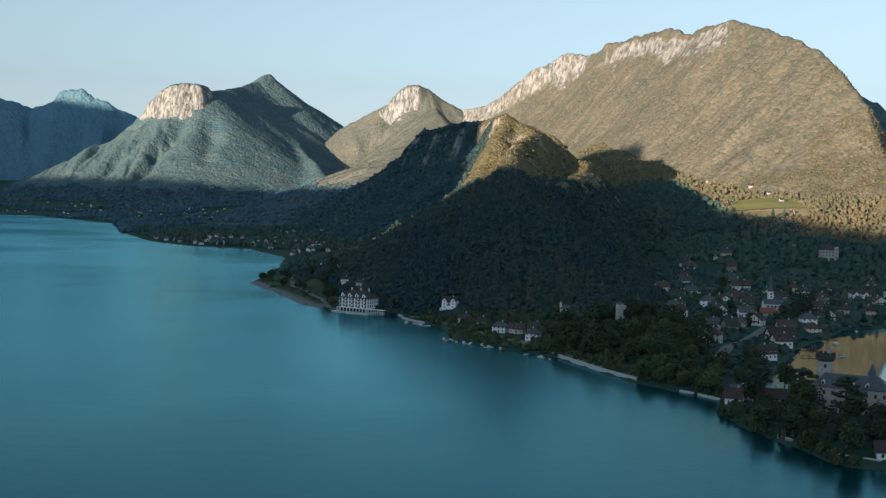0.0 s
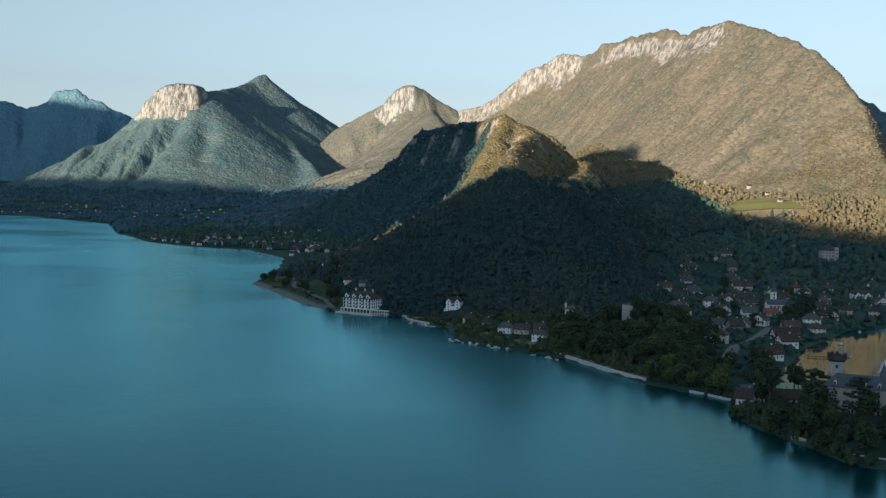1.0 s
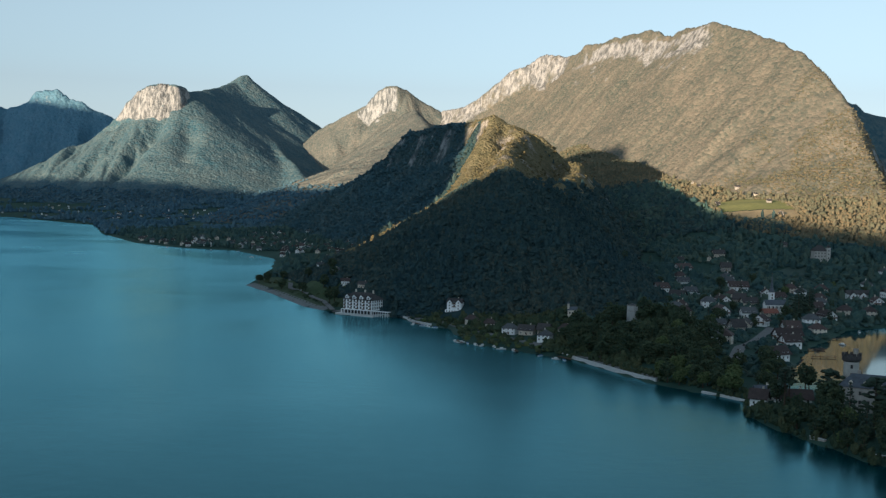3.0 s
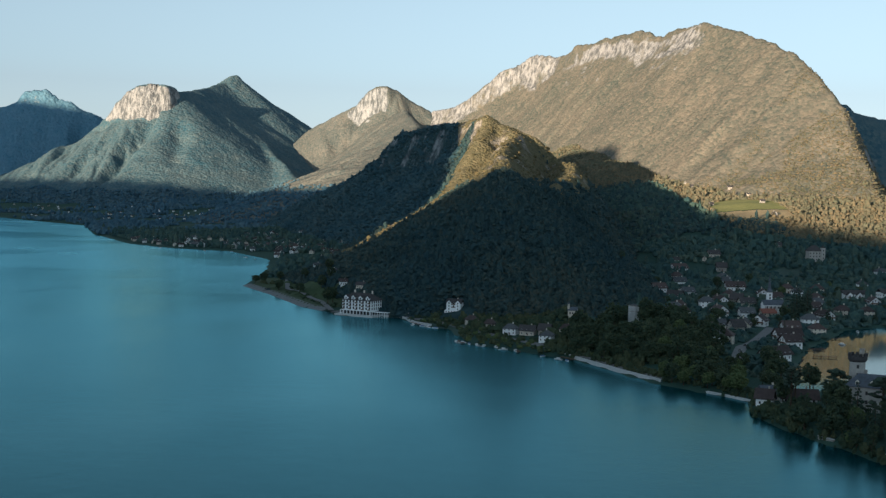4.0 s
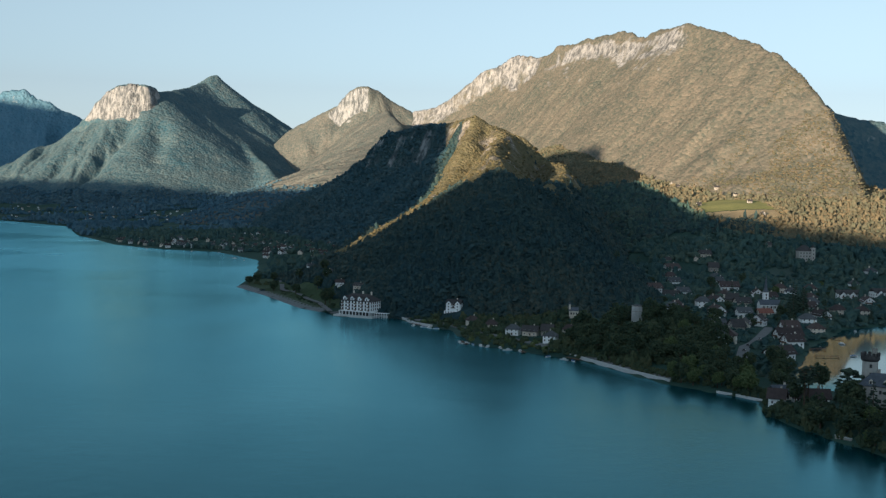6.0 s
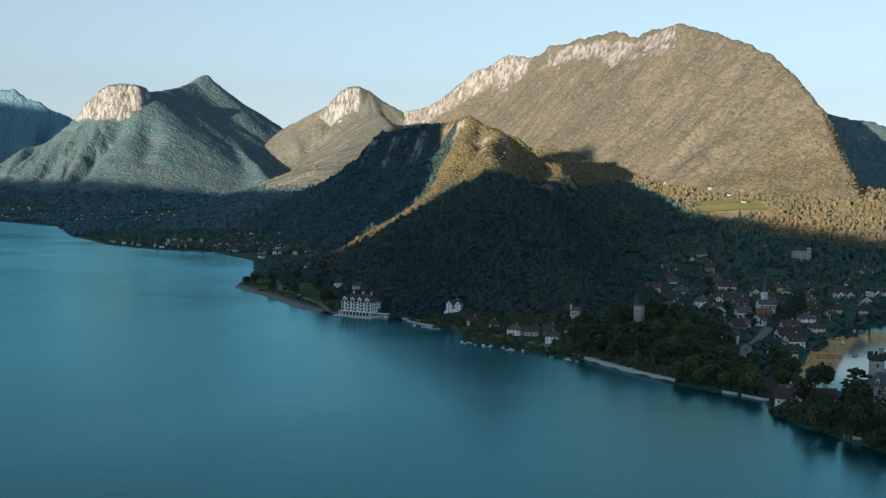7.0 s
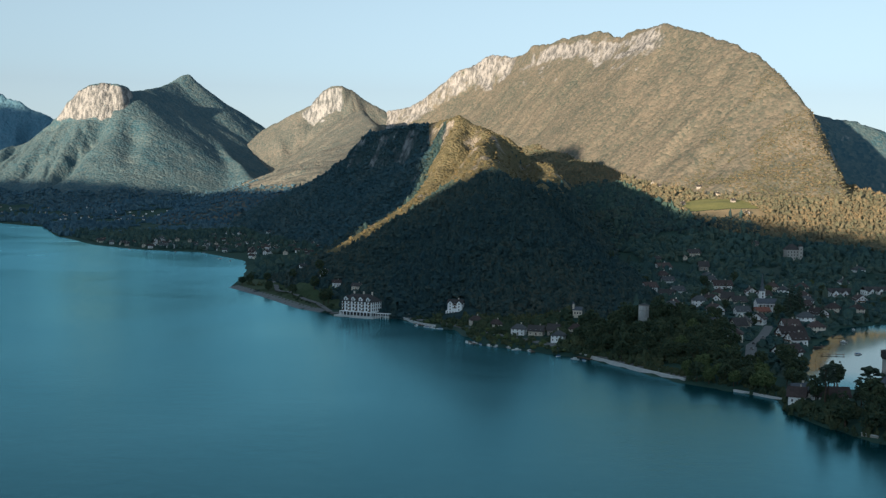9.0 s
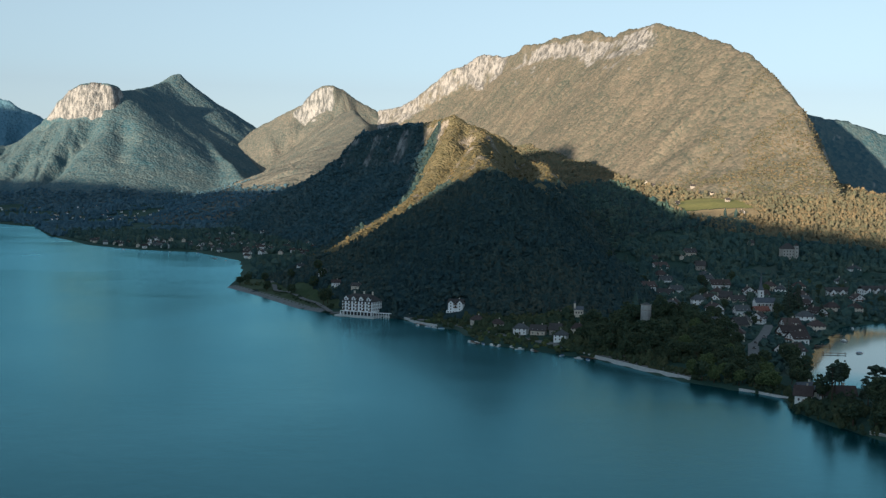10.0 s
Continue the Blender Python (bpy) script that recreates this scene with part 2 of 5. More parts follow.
COVER = surface("blue_canvas", [(0.3, (0.04, 0.09, 0.2)), (0.65, (0.1, 0.18, 0.34))], 0.8, 0.8, spread=0.5)
CARPAINT = surface("car_paint", [(0.3, (0.05, 0.05, 0.055)), (0.5, (0.3, 0.3, 0.31)), (0.7, (0.6, 0.6, 0.6))], 0.3, 0.35, spread=0.9)
RUBBER = surface("black_rubber", [(0.3, (0.02, 0.02, 0.02)), (0.6, (0.04, 0.04, 0.04))], 2.0, 0.8)
LEAF = foliage("leaf_clumps", (0.019, 0.037, 0.031), (0.031, 0.055, 0.040), (0.053, 0.076, 0.044), (0.082, 0.091, 0.047), 0.7)
WILLOW = foliage("pale_leaf_clumps", (0.033, 0.059, 0.028), (0.056, 0.090, 0.041), (0.089, 0.122, 0.053), (0.131, 0.149, 0.062), 0.7)
NEEDLE = foliage("needle_clumps", (0.017, 0.032, 0.029), (0.030, 0.050, 0.041), (0.047, 0.071, 0.052), (0.065, 0.087, 0.055), 0.7)
# the farthest wood, pale blue with haze put into its colour
FAR_HAZE_HILL = hillside("far_haze_blue_hillside", (0.08, 0.18, 0.26), (0.12, 0.22, 0.3), (0.2, 0.23, 0.25), (0.45, 0.46, 0.46), 12.0)
CASTLE_WALL = surface("pale_castle_stone", [(0.3, (0.27, 0.27, 0.255)), (0.5, (0.38, 0.375, 0.35)), (0.7, (0.48, 0.47, 0.44))], 0.5, 0.95, 0.4, 2.5)
RUIN_STONE = surface("bleached_limestone", [(0.3, (0.34, 0.36, 0.36)), (0.5, (0.48, 0.5, 0.5)), (0.7, (0.6, 0.61, 0.6))], 0.5, 0.95, 0.4, 2.5)
# meadow grass again, its base colour lightened for the sunlit slope
PASTURE = surface("sun_lightened_pasture", [(0.35, (0.176, 0.195, 0.066)), (0.65, (0.297, 0.286, 0.108))], 0.03, 0.95, 0.3, 0.4)
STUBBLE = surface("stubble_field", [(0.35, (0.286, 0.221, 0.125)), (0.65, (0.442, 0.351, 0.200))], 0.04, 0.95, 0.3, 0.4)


# ---- relief ----
def lattice(ix, iy, seed):
    h = (ix * 374761393 + iy * 668265263 + seed * 974634777) & 0xFFFFFFFF
    h = ((h ^ (h >> 13)) * 1274126177) & 0xFFFFFFFF
    return ((h ^ (h >> 16)) & 0xFFFF) / 65535.0


def value_noise(x, y, seed=0):
    """Smooth noise, 0 to 1, of cells one unit wide."""
    ix, iy = np.floor(x).astype(np.int64), np.floor(y).astype(np.int64)
    fx, fy = x - ix, y - iy
    fx, fy = fx * fx * (3 - 2 * fx), fy * fy * (3 - 2 * fy)
    a, b = lattice(ix, iy, seed), lattice(ix + 1, iy, seed)
    c, d = lattice(ix, iy + 1, seed), lattice(ix + 1, iy + 1, seed)
    return (a * (1 - fx) + b * fx) * (1 - fy) + (c * (1 - fx) + d * fx) * fy


def fbm(x, y, octaves=4, seed=0):
    """Layered noise, about -1 to 1."""
    total, amp = 0.0, 1.0
    for i in range(octaves):
        total = total + amp * (2 * value_noise(x * 2 ** i, y * 2 ** i, seed + i * 17) - 1)
        amp *= 0.5
    return total / 1.6


def smooth(v, lo, hi):
    v = np.clip((v - lo) / (hi - lo), 0, 1)
    return v * v * (3 - 2 * v)


# the lake's shore, from the far end along the near bank, round the castle's spit and the bay behind it
SHORE = [(-3200, 3500), (-1232, 3231), (-1074, 3031), (-885, 2804), (-740, 2379), (-581, 2048), (-484, 1938), (-385, 1894),
         (-292, 1704), (-262, 1480), (-252, 1300), (-249, 1258), (-209, 1168), (-162, 1052), (-140, 1023), (-127, 990), (-81, 990), (-61, 941),
         (-35, 909), (-23, 829), (20, 785), (46, 758), (81, 671), (121, 625), (112, 586), (117, 556), (141, 479),
         (200, 462), (252, 500), (262, 560), (236, 610), (190, 646), (150, 662), (168, 720), (211, 838), (250, 908), (278, 966),
         (330, 1000), (480, 985), (900, 1060), (3200, 1300), (6500, 1500), (6500, 6500), (-6500, 6500), (-6500, 3600)]


def shore_distance(x, y):
    """Metres inland from the shore; below zero in the lake."""
    best = np.full(np.shape(x), 1e9)
    inside = np.zeros(np.shape(x), bool)
    for (ax, ay), (bx, by) in zip(SHORE, SHORE[1:] + SHORE[:1]):
        ux, uy = bx - ax, by - ay
        t = np.clip(((x - ax) * ux + (y - ay) * uy) / (ux * ux + uy * uy), 0, 1)
        best = np.minimum(best, np.hypot(x - ax - t * ux, y - ay - t * uy))
        if ay != by:
            inside ^= ((ay > y) != (by > y)) & (x < (bx - ax) * (y - ay) / (by - ay) + ax)
    return np.where(inside, best, -best)


def ground_height(x, y):
    d = shore_distance(x, y)
    d = d + 2.5 * fbm(x / 18, y / 18, 3, 5) * smooth(np.abs(d), 0, 12)
    land = np.interp(d, [-0.5, 0.5, 6, 30, 150, 400, 800, 1500, 3000], [-0.3, 0.9, 1.6, 2.6, 6, 22, 68, 100, 110])
    land = land + smooth(d, 40, 300) * 5 * fbm(x / 160, y / 160, 4, 9)
    land = land + smooth(x, 40, 260) * (1 - smooth(x, 620, 900)) * np.interp(y, [1350, 1640, 1800, 1912, 2118, 2207, 2500, 3000], [0, 18, 36, 42, 52, 57, 88, 130])
    # the wooded knoll with the old tower, and the spit's low back
    knoll = 17 * np.exp(-(((x - 96) / 44) ** 2 + ((y - 806) / 46) ** 2)) * smooth(d, 0, 30)
    knoll = knoll + 9 * np.exp(-(((x - 58) / 26) ** 2 + ((y - 915) / 26) ** 2)) * smooth(d, 0, 30)
    spit = 3.5 * np.exp(-(((x - 165) / 50) ** 2 + ((y - 570) / 60) ** 2)) * smooth(d, 0, 12)
    return np.where(d > -0.5, land + knoll + spit, np.maximum(-25.0, -0.3 + 0.25 * d))


def ridge(x, y, rows, concave=1.2, gully=0.0, seed=1, base=-15.0):
    """The height of a ridge whose crest runs through rows of (x, y, z, breadth to the left, breadth to the right, cliff under the crest)."""
    best = np.full(np.shape(x), -60.0)
    run = 0.0
    for (ax, ay, az, al, ar, ac), (bx, by, bz, bl, br, bc) in zip(rows, rows[1:]):
        ux, uy = bx - ax, by - ay
        ln = math.hypot(ux, uy)
        raw = ((x - ax) * ux + (y - ay) * uy) / (ln * ln)
        t = np.clip(raw, 0, 1)
        d = np.sqrt((x - ax - t * ux) ** 2 + (y - ay - t * uy) ** 2 + 81) - 9
        side = (ux * (y - ay) - uy * (x - ax)) > 0
        w = np.where(side, al + (bl - al) * t, ar + (br - ar) * t)
        if (d > 1.25 * w).all():
            run += ln
            continue
        z, c = az + (bz - az) * t, (ac + (bc - ac) * t) * side
        along = run + raw * ln
        q = np.clip(d / w, 0, 1.25)
        g = gully * fbm(along / 90 + q, q * 1.2, 4, seed) * np.clip(q * 4, 0, 1) * np.clip(1.3 - q, 0, 1) if gully else 0.0
        body = z - base - c
        h = base + body * (np.abs(1 - q) ** concave * np.sign(1 - q)) + g
        if ac or bc:
            rag = c * (0.75 + 0.6 * value_noise(along / 45, q * 2, seed + 40))
            h = h + c * (1 - smooth(d + 0.7 * (rag - c), 3, 24 + 0.35 * rag))
        best = np.maximum(best, h)
        run += ln
    return best


# crests, from the near end to the far one
BIG = [(590, 1780, 84, 260, 100, 0), (597, 1900, 155, 330, 110, 0), (602, 2023, 250, 360, 130, 0), (600, 2176, 323, 380, 170, 0), (594, 2300, 372, 380, 220, 0),
       (580, 2499, 418, 420, 300, 0), (560, 2664, 459, 440, 300, 8), (531, 2830, 496, 450, 300, 14), (512, 3045, 509, 450, 300, 20), (495, 3189, 505, 450, 300, 14),
       (468, 3356, 544, 460, 300, 30), (427, 3568, 552, 470, 300, 25), (344, 3884, 559, 480, 300, 30), (324, 3952, 539, 480, 300, 25), (288, 4065, 541, 490, 300, 45),
       (240, 4200, 567, 500, 300, 60), (121, 4334, 510, 430, 300, 60), (24, 4438, 438, 350, 300, 35), (-36, 4500, 400, 300, 300, 0), (-120, 4580, 386, 300, 300, 0)]
CENTRE = [(-142, 4580, 394, 400, 300, 0), (-206, 4580, 425, 420, 300, 0), (-262, 4570, 462, 440, 300, 0), (-296, 4550, 478, 450, 300, 50), (-330, 4545, 474, 450, 300, 115), (-360, 4555, 458, 450, 300, 115),
          (-385, 4570, 430, 450, 300, 90), (-405, 4580, 400, 450, 300, 30), (-459, 4580, 374, 450, 300, 0), (-575, 4600, 312, 450, 300, 0), (-669, 4600, 220, 400, 300, 0)]
FLANK = [(-290, 4420, 340, 330, 450, 0), (-210, 4200, 362, 420, 480, 0), (-150, 3800, 292, 400, 500, 0), (-180, 3350, 215, 350, 620, 0), (-230, 3050, 150, 250, 520, 0), (-270, 2850, 60, 150, 300, 0)]
SPUR = [(-60, 3500, 190, 300, 300, 0), (-150, 3000, 120, 300, 300, 0), (-250, 2650, 60, 250, 260, 0), (-380, 2400, 15, 200, 200, 0)]
LEFT = [(-1040, 4340, 436, 640, 300, 60), (-1062, 4290, 444, 640, 300, 95), (-1105, 4270, 448, 640, 300, 100), (-1147, 4270, 440, 640, 300, 100), (-1186, 4280, 418, 640, 300, 90),
        (-1218, 4290, 386, 620, 300, 75), (-1266, 4290, 320, 600, 300, 25), (-1357, 4280, 238, 560, 300, 0), (-1450, 4250, 160, 520, 300, 0), (-1530, 4210, 84, 450, 300, 0), (-1640, 4180, 0, 300, 300, 0)]
LEFT_RIDGE = [(-1046, 4330, 320, 300, 760, 0), (-1040, 4370, 425, 300, 860, 0), (-1015, 4520, 440, 300, 950, 0), (-990, 4700, 468, 300, 1000, 0), (-962, 4810, 492, 300, 1000, 0), (-949, 4872, 505, 300, 1000, 0), (-946, 4882, 522, 300, 1000, 0),
              (-921, 4905, 525, 300, 1000, 0), (-905, 4920, 500, 300, 1000, 0), (-890, 4980, 470, 300, 1000, 0)]
LEFT_APRON = [(-720, 4380, 236, 250, 190, 0), (-670, 4250, 205, 250, 230, 0), (-610, 4120, 170, 250, 260, 0), (-560, 3980, 125, 250, 280, 0)]
FAR_LEFT = [(-1300, 4800, 200, 240, 150, 0), (-1375, 4800, 293, 260, 150, 0), (-1418, 4800, 339, 260, 150, 0), (-1449, 4800, 360, 260, 150, 0), (-1498, 4800, 373, 260, 150, 30), (-1553, 4800, 407, 260, 150, 30), (-1604, 4800, 415, 260, 150, 30), (-1620, 4800, 432, 260, 150, 30), (-1649, 4800, 453, 260, 150, 30), (-1664, 4800, 446, 260, 150, 30), (-1731, 4800, 438, 260, 150, 0), (-1764, 4800, 402, 260, 150, 0),
            (-1850, 4800, 372, 260, 150, 20), (-1900, 4800, 392, 260, 150, 0), (-1988, 4800, 410, 260, 150, 0), (-2300, 4700, 480, 260, 150, 0)]
FAR_RIGHT = [(700, 3000, 420, 350, 300, 0), (917, 3000, 324, 300, 300, 0), (953, 3000, 304, 300, 300, 0), (1054, 3000, 285, 300, 300, 0), (1153, 3000, 257, 300, 300, 0), (1500, 2900, 150, 300, 300, 0)]
HILL_BACK = [(16, 1936, 219, 240, 200, 20), (-23, 2060, 213, 250, 200, 38), (-58, 2150, 214, 250, 200, 45), (-91, 2220, 211, 250, 200, 45), (-115, 2260, 208, 240, 200, 40), (-140, 2300, 202, 230, 200, 35),
             (-155, 2320, 182, 220, 200, 20), (-172, 2340, 161, 210, 200, 10), (-219, 2400, 128, 200, 200, 0), (-276, 2480, 98, 190, 200, 0), (-373, 2600, 58, 150, 150, 0)]
HILL_CREST = [(-190, 1270, 10, 60, 140, 0), (-154, 1347, 31, 80, 220, 0), (-105, 1500, 57, 110, 260, 0), (-72, 1600, 75, 130, 260, 0), (-36, 1700, 101, 150, 260, 0), (-16, 1787, 134, 170, 240, 10), (2, 1856, 180, 190, 220, 15), (23, 1936, 216, 200, 220, 0)]
HILL_FRONT = [(30, 985, 4, 70, 90, 0), (26, 1050, 46, 120, 140, 0), (22, 1130, 94, 200, 170, 0), (18, 1226, 122, 240, 185, 0), (19, 1330, 134, 200, 190, 0), (20, 1450, 145, 130, 200, 0), (30, 1650, 162, 120, 190, 0), (45, 1780, 175, 130, 180, 0), (62, 1860, 187, 140, 180, 0), (40, 1920, 204, 140, 160, 0)]
HILL_SHOULDER = [(70, 1270, 110, 150, 110, 0), (108, 1480, 124, 170, 110, 0), (128, 1700, 143, 170, 110, 0), (122, 1830, 146, 160, 120, 0)]
HILL_RIGHT = [(23, 1936, 214, 150, 150, 0), (85, 1892, 186, 160, 170, 0), (122, 1850, 150, 170, 160, 0), (140, 1700, 90, 150, 110, 0), (150, 1550, 40, 120, 90, 0)]
BIG_NOSE = [(400, 1600, 60, 220, 260, 0), (470, 1800, 92, 300, 280, 0), (530, 2000, 150, 340, 280, 0)]


def canopy(x, y, cell=12.0, tall=7.0):
    """The roof of a far wood: rounded crowns in uneven spacing, of uneven height."""
    px, py = x / cell, y / cell
    ix, iy = np.floor(px).astype(np.int64), np.floor(py).astype(np.int64)
    best = np.zeros(np.shape(x))
    for dx in (-1, 0, 1):
        for dy in (-1, 0, 1):
            cx, cy = ix + dx, iy + dy
            d2 = (px - cx - lattice(cx, cy, 401)) ** 2 + (py - cy - lattice(cx, cy, 402)) ** 2
            best = np.maximum(best, np.sqrt(np.maximum(0, 1 - d2 / 0.6)) * (0.45 + 0.55 * lattice(cx, cy, 403)))
    return tall * best


def blend(a, b, k=14.0):
    """The higher of two slopes, with a rounded join."""
    return np.maximum(a, b) + k * np.log1p(np.exp(-np.abs(a - b) / k)) * (np.minimum(a, b) > -40)


def big_height(x, y):
    h = blend(ridge(x, y, BIG, 1.05, 9, 23), ridge(x, y, BIG_NOSE, 1.0, 6, 15), 10)
    return h + 7 * fbm(x / 45, y / 45, 4, 31) + canopy(x, y * 0.45, 9.0, 3.3) * smooth(y, 1900, 2300)


def centre_height(x, y):
    h = blend(ridge(x, y, CENTRE, 1.2, 25, 4), ridge(x, y, FLANK, 1.0, 30, 8))
    return blend(h, ridge(x, y, SPUR, 1.1, 14, 6)) + 6 * fbm(x / 50, y / 50, 4, 41) + canopy(x, y, 11.0, 2.8)


def left_height(x, y):
    front = ridge(x, y, LEFT, 1.15, 42, 5)
    back = ridge(x, y, LEFT_RIDGE, 1.3, 6, 58)
    h = blend(np.maximum(front, back), ridge(x, y, LEFT_APRON, 1.0, 26, 56), 12)
    h = h + 7 * np.exp(-(((x + 922) / 24) ** 4) - ((y - 4895) / 60) ** 2)
    # gullies that part the ribs of the front
    for ax, ay, bx, by, deep, wide in ((-1085, 4190, -1150, 3820, 38, 36), (-1190, 4200, -1290, 3880, 24, 32), (-985, 4200, -940, 3940, 20, 34)):
        t = np.clip((ay - y) / (ay - by), 0, 1)
        h = h - deep * np.exp(-((x - ax - (bx - ax) * t - 14 * fbm(y / 60, y / 90, 2, 59)) / wide) ** 2) * smooth(ay + 60 - y, 0, 120) * smooth(y, by - 60, by + 120)
    return h + 4 * fbm(x / 70, y / 70, 3, 51) + canopy(x, y, 12.0, 2.4)


def far_left_height(x, y):
    return ridge(x, y, FAR_LEFT, 1.15, 50, 6) + 8 * fbm(x / 60, y / 60, 4, 61) + canopy(x, y)


def far_right_height(x, y):
    return ridge(x, y, FAR_RIGHT, 1.1, 20, 7) + 5 * fbm(x / 50, y / 50, 4, 71) + canopy(x, y)


def hill_height(x, y):
    h = ridge(x, y, HILL_BACK, 1.1, 10, 9)
    for n, rows in enumerate((HILL_CREST, HILL_FRONT, HILL_RIGHT, HILL_SHOULDER)):
        h = np.maximum(h, ridge(x, y, rows, 1.05, 9, 10 + n))
    return h + 3.5 * fbm(x / 30, y / 30, 4, 81)


def sheet(name, height, x0, x1, y0, y1, step, material, label, category, rock=None, keep=None, far=False):
    """A grid of ground between the limits; faces that lie well under the valley floor are left out."""
    xs, ys = np.arange(x0, x1 + step, step, float), np.arange(y0, y1 + step, step, float)
    if far:
        out = np.array([60, 160, 320, 600, 1000, 1800, 3000, 4500.0])
        xs, ys = np.r_[(x0 - out)[::-1], xs, xs[-1] + out], np.r_[(y0 - out)[::-1], ys, ys[-1] + out]
    gx, gy = np.meshgrid(xs, ys)
    gz = height(gx, gy)
    nx, ny = len(xs), len(ys)
    idx = np.arange(nx * ny).reshape(ny, nx)
    quads = np.stack([idx[:-1, :-1], idx[:-1, 1:], idx[1:, 1:], idx[1:, :-1]], -1).reshape(-1, 4)
    if keep is not None:
        ok = keep(gx, gy, gz)
        quads = quads[ok.ravel()[quads].any(1)]
    me = bpy.data.meshes.new(name)
    used, inv = np.unique(quads, return_inverse=True)
    co = np.stack([gx, gy, gz], -1).reshape(-1, 3)[used]
    inv = inv.reshape(-1, 4)
    me.vertices.add(len(co))
    me.vertices.foreach_set("co", co.ravel())
    me.loops.add(inv.size)
    me.loops.foreach_set("vertex_index", inv.ravel().astype(np.int32))
    me.polygons.add(len(inv))
    me.polygons.foreach_set("loop_start", np.arange(0, inv.size, 4, dtype=np.int32))
    me.polygons.foreach_set("use_smooth", np.ones(len(inv), bool))
    me.update(calc_edges=True)
    if rock is not None:
        sy, sx = np.gradient(gz, ys, xs)
        r = rock(gx, gy, gz, np.hypot(sx, sy)).ravel()[used]
        me.attributes.new("rock", "FLOAT", "POINT").data.foreach_set("value", r.astype(np.float32))
    me.materials.append(material)
    return tagged(new(name, me), label, category, "", "structure")


def above(x, y, z):
    return z > ground_height(x, y) - 6


def steep(lo, hi, floor=0.0, much=0.9):
    return lambda x, y, z, s: smooth(z + 45 * fbm(x / 70, y / 70, 3, 97), floor, floor + 40) * 0.75 * np.clip(much + 0.7 * fbm(x / 28, y / 28, 3, 95), 0, 1) * smooth(s + 0.35 * fbm(x / 35, y / 35, 3, 91), lo, hi)


def cliff(lo, hi, floor):
    """Bare rock wherever the face is steep, with few ledges."""
    return lambda x, y, z, s: 1.0 * smooth(z + 25 * fbm(x / 40, y / 40, 3, 97), floor, floor + 25) * smooth(s + 0.5 * fbm(x / 30, y / 30, 3, 91), lo, hi)


CREST_Y, CREST_Z = [r[1] for r in BIG], [r[2] for r in BIG]


def big_rock(x, y, z, s):
    """Broken limestone cliffs in a band under the wooded crest, and a bare wall at the mountain's far end."""
    patch = fbm(x / 30, y / 100, 4, 92)
    wide = fbm(x / 120, y / 260, 3, 94)
    under = np.interp(y, CREST_Y, CREST_Z) - z + 14 * patch
    band = smooth(under, 8, 20) * (1 - smooth(under + 40 * wide, 65, 110)) * np.clip(0.54 + 0.75 * wide + 0.55 * patch, 0, 0.85) * smooth(y, 2600, 2900)
    wall = smooth(y + 80 * patch, 3900, 4080) * (1 - smooth(under - 20 * wide, 90, 150)) * np.clip(0.68 + 0.35 * patch, 0, 0.85)
    streak = 0.5 * smooth(fbm(x / 20, y / 60, 3, 98), 0.35, 0.6) * (1 - smooth(under, 120, 190)) * smooth(y, 2500, 2700)
    return np.maximum(0.75 * smooth(s + 0.3 * patch, 1.9, 2.5) * np.clip(0.75 + 0.6 * patch, 0, 1), np.maximum(np.maximum(band, wall), streak))


sheet("ground", ground_height, -1800, 1300, 440, 3600, 10, MEADOW, "valley floor of green meadows, fields and gardens beside the lake", "ground", far=True)


# ---- where the houses stand ----
def from_terrain(x, y):
    a, b = np.array([float(x)]), np.array([float(y)])
    z = ground_height(a, b)[0]
    if y > 900 and -420 < x < 400:
        z = max(z, hill_height(a, b)[0])
    if y > 1450 and x > 0:
        z = max(z, big_height(a, b)[0])
    return float(z)


VILLAGE = [(160, 1146, 20), (170, 1113, -30), (187, 1146, 15), (195, 1247, 10), (212, 1327, 30), (264, 1353, 0), (244, 1243, -20), (271, 1429, 10), (243, 1196, 5),
           (262, 1160, 80), (229, 1088, 12), (210, 1009, 8), (190, 1018, 95), (155, 996, 0), (178, 906, 20), (158, 880, 100), (152, 846, 75), (171, 768, 30), (200, 838, 15), (134, 784, 25), (150, 815, 70), (165, 912, 10), (207, 872, 10)]
BAYSIDE = [(222, 920, 5), (240, 912, 95), (276, 1012, 100), (295, 1098, 5), (302, 1048, 5), (323, 1047, 90), (389, 1258, 80),
           (438, 1346, 100), (190, 1072, 0), (226, 1142, 60), (298, 1210, 5), (330, 1215, 0), (252, 972, 0), (208, 955, 60), (268, 1140, 15)]
LAKESIDE = [(-6, 898, -10), (8, 866, -20), (20, 860, -20), (32, 857, -25), (30, 818, 70), (46, 848, -15), (53, 938, 20), (-19, 925, 15)]
HILL_FOOT = [(-135, 1117, 10), (-115, 1076, -30), (-149, 1165, 40), (-180, 1300, 20)]
UPLAND = [(413, 1984, 0), (426, 1914, 30), (421, 1804, 10), (406, 1676, 100), (349, 1820, 15), (370, 2140, 80), (374, 2096, 0), (364, 1493, 20), (221, 1393, 10), (257, 1410, 80)]
KNOWN = [(-31, 957), (-24, 964), (-40, 964), (-31, 945), (330, 1160), (345, 1158), (360, 1163), (376, 1168), (392, 1172), (240, 1050), (226, 1050), (252, 1050), (237, 1041), (387, 1420), (-31, 985), (-31, 970), (56, 907), (53, 893), (51, 880), (87, 824), (85, 812), (-112, 996), (-118, 985), (-95, 985), (236, 1030), (232, 1018)]
rng = random.Random(7)


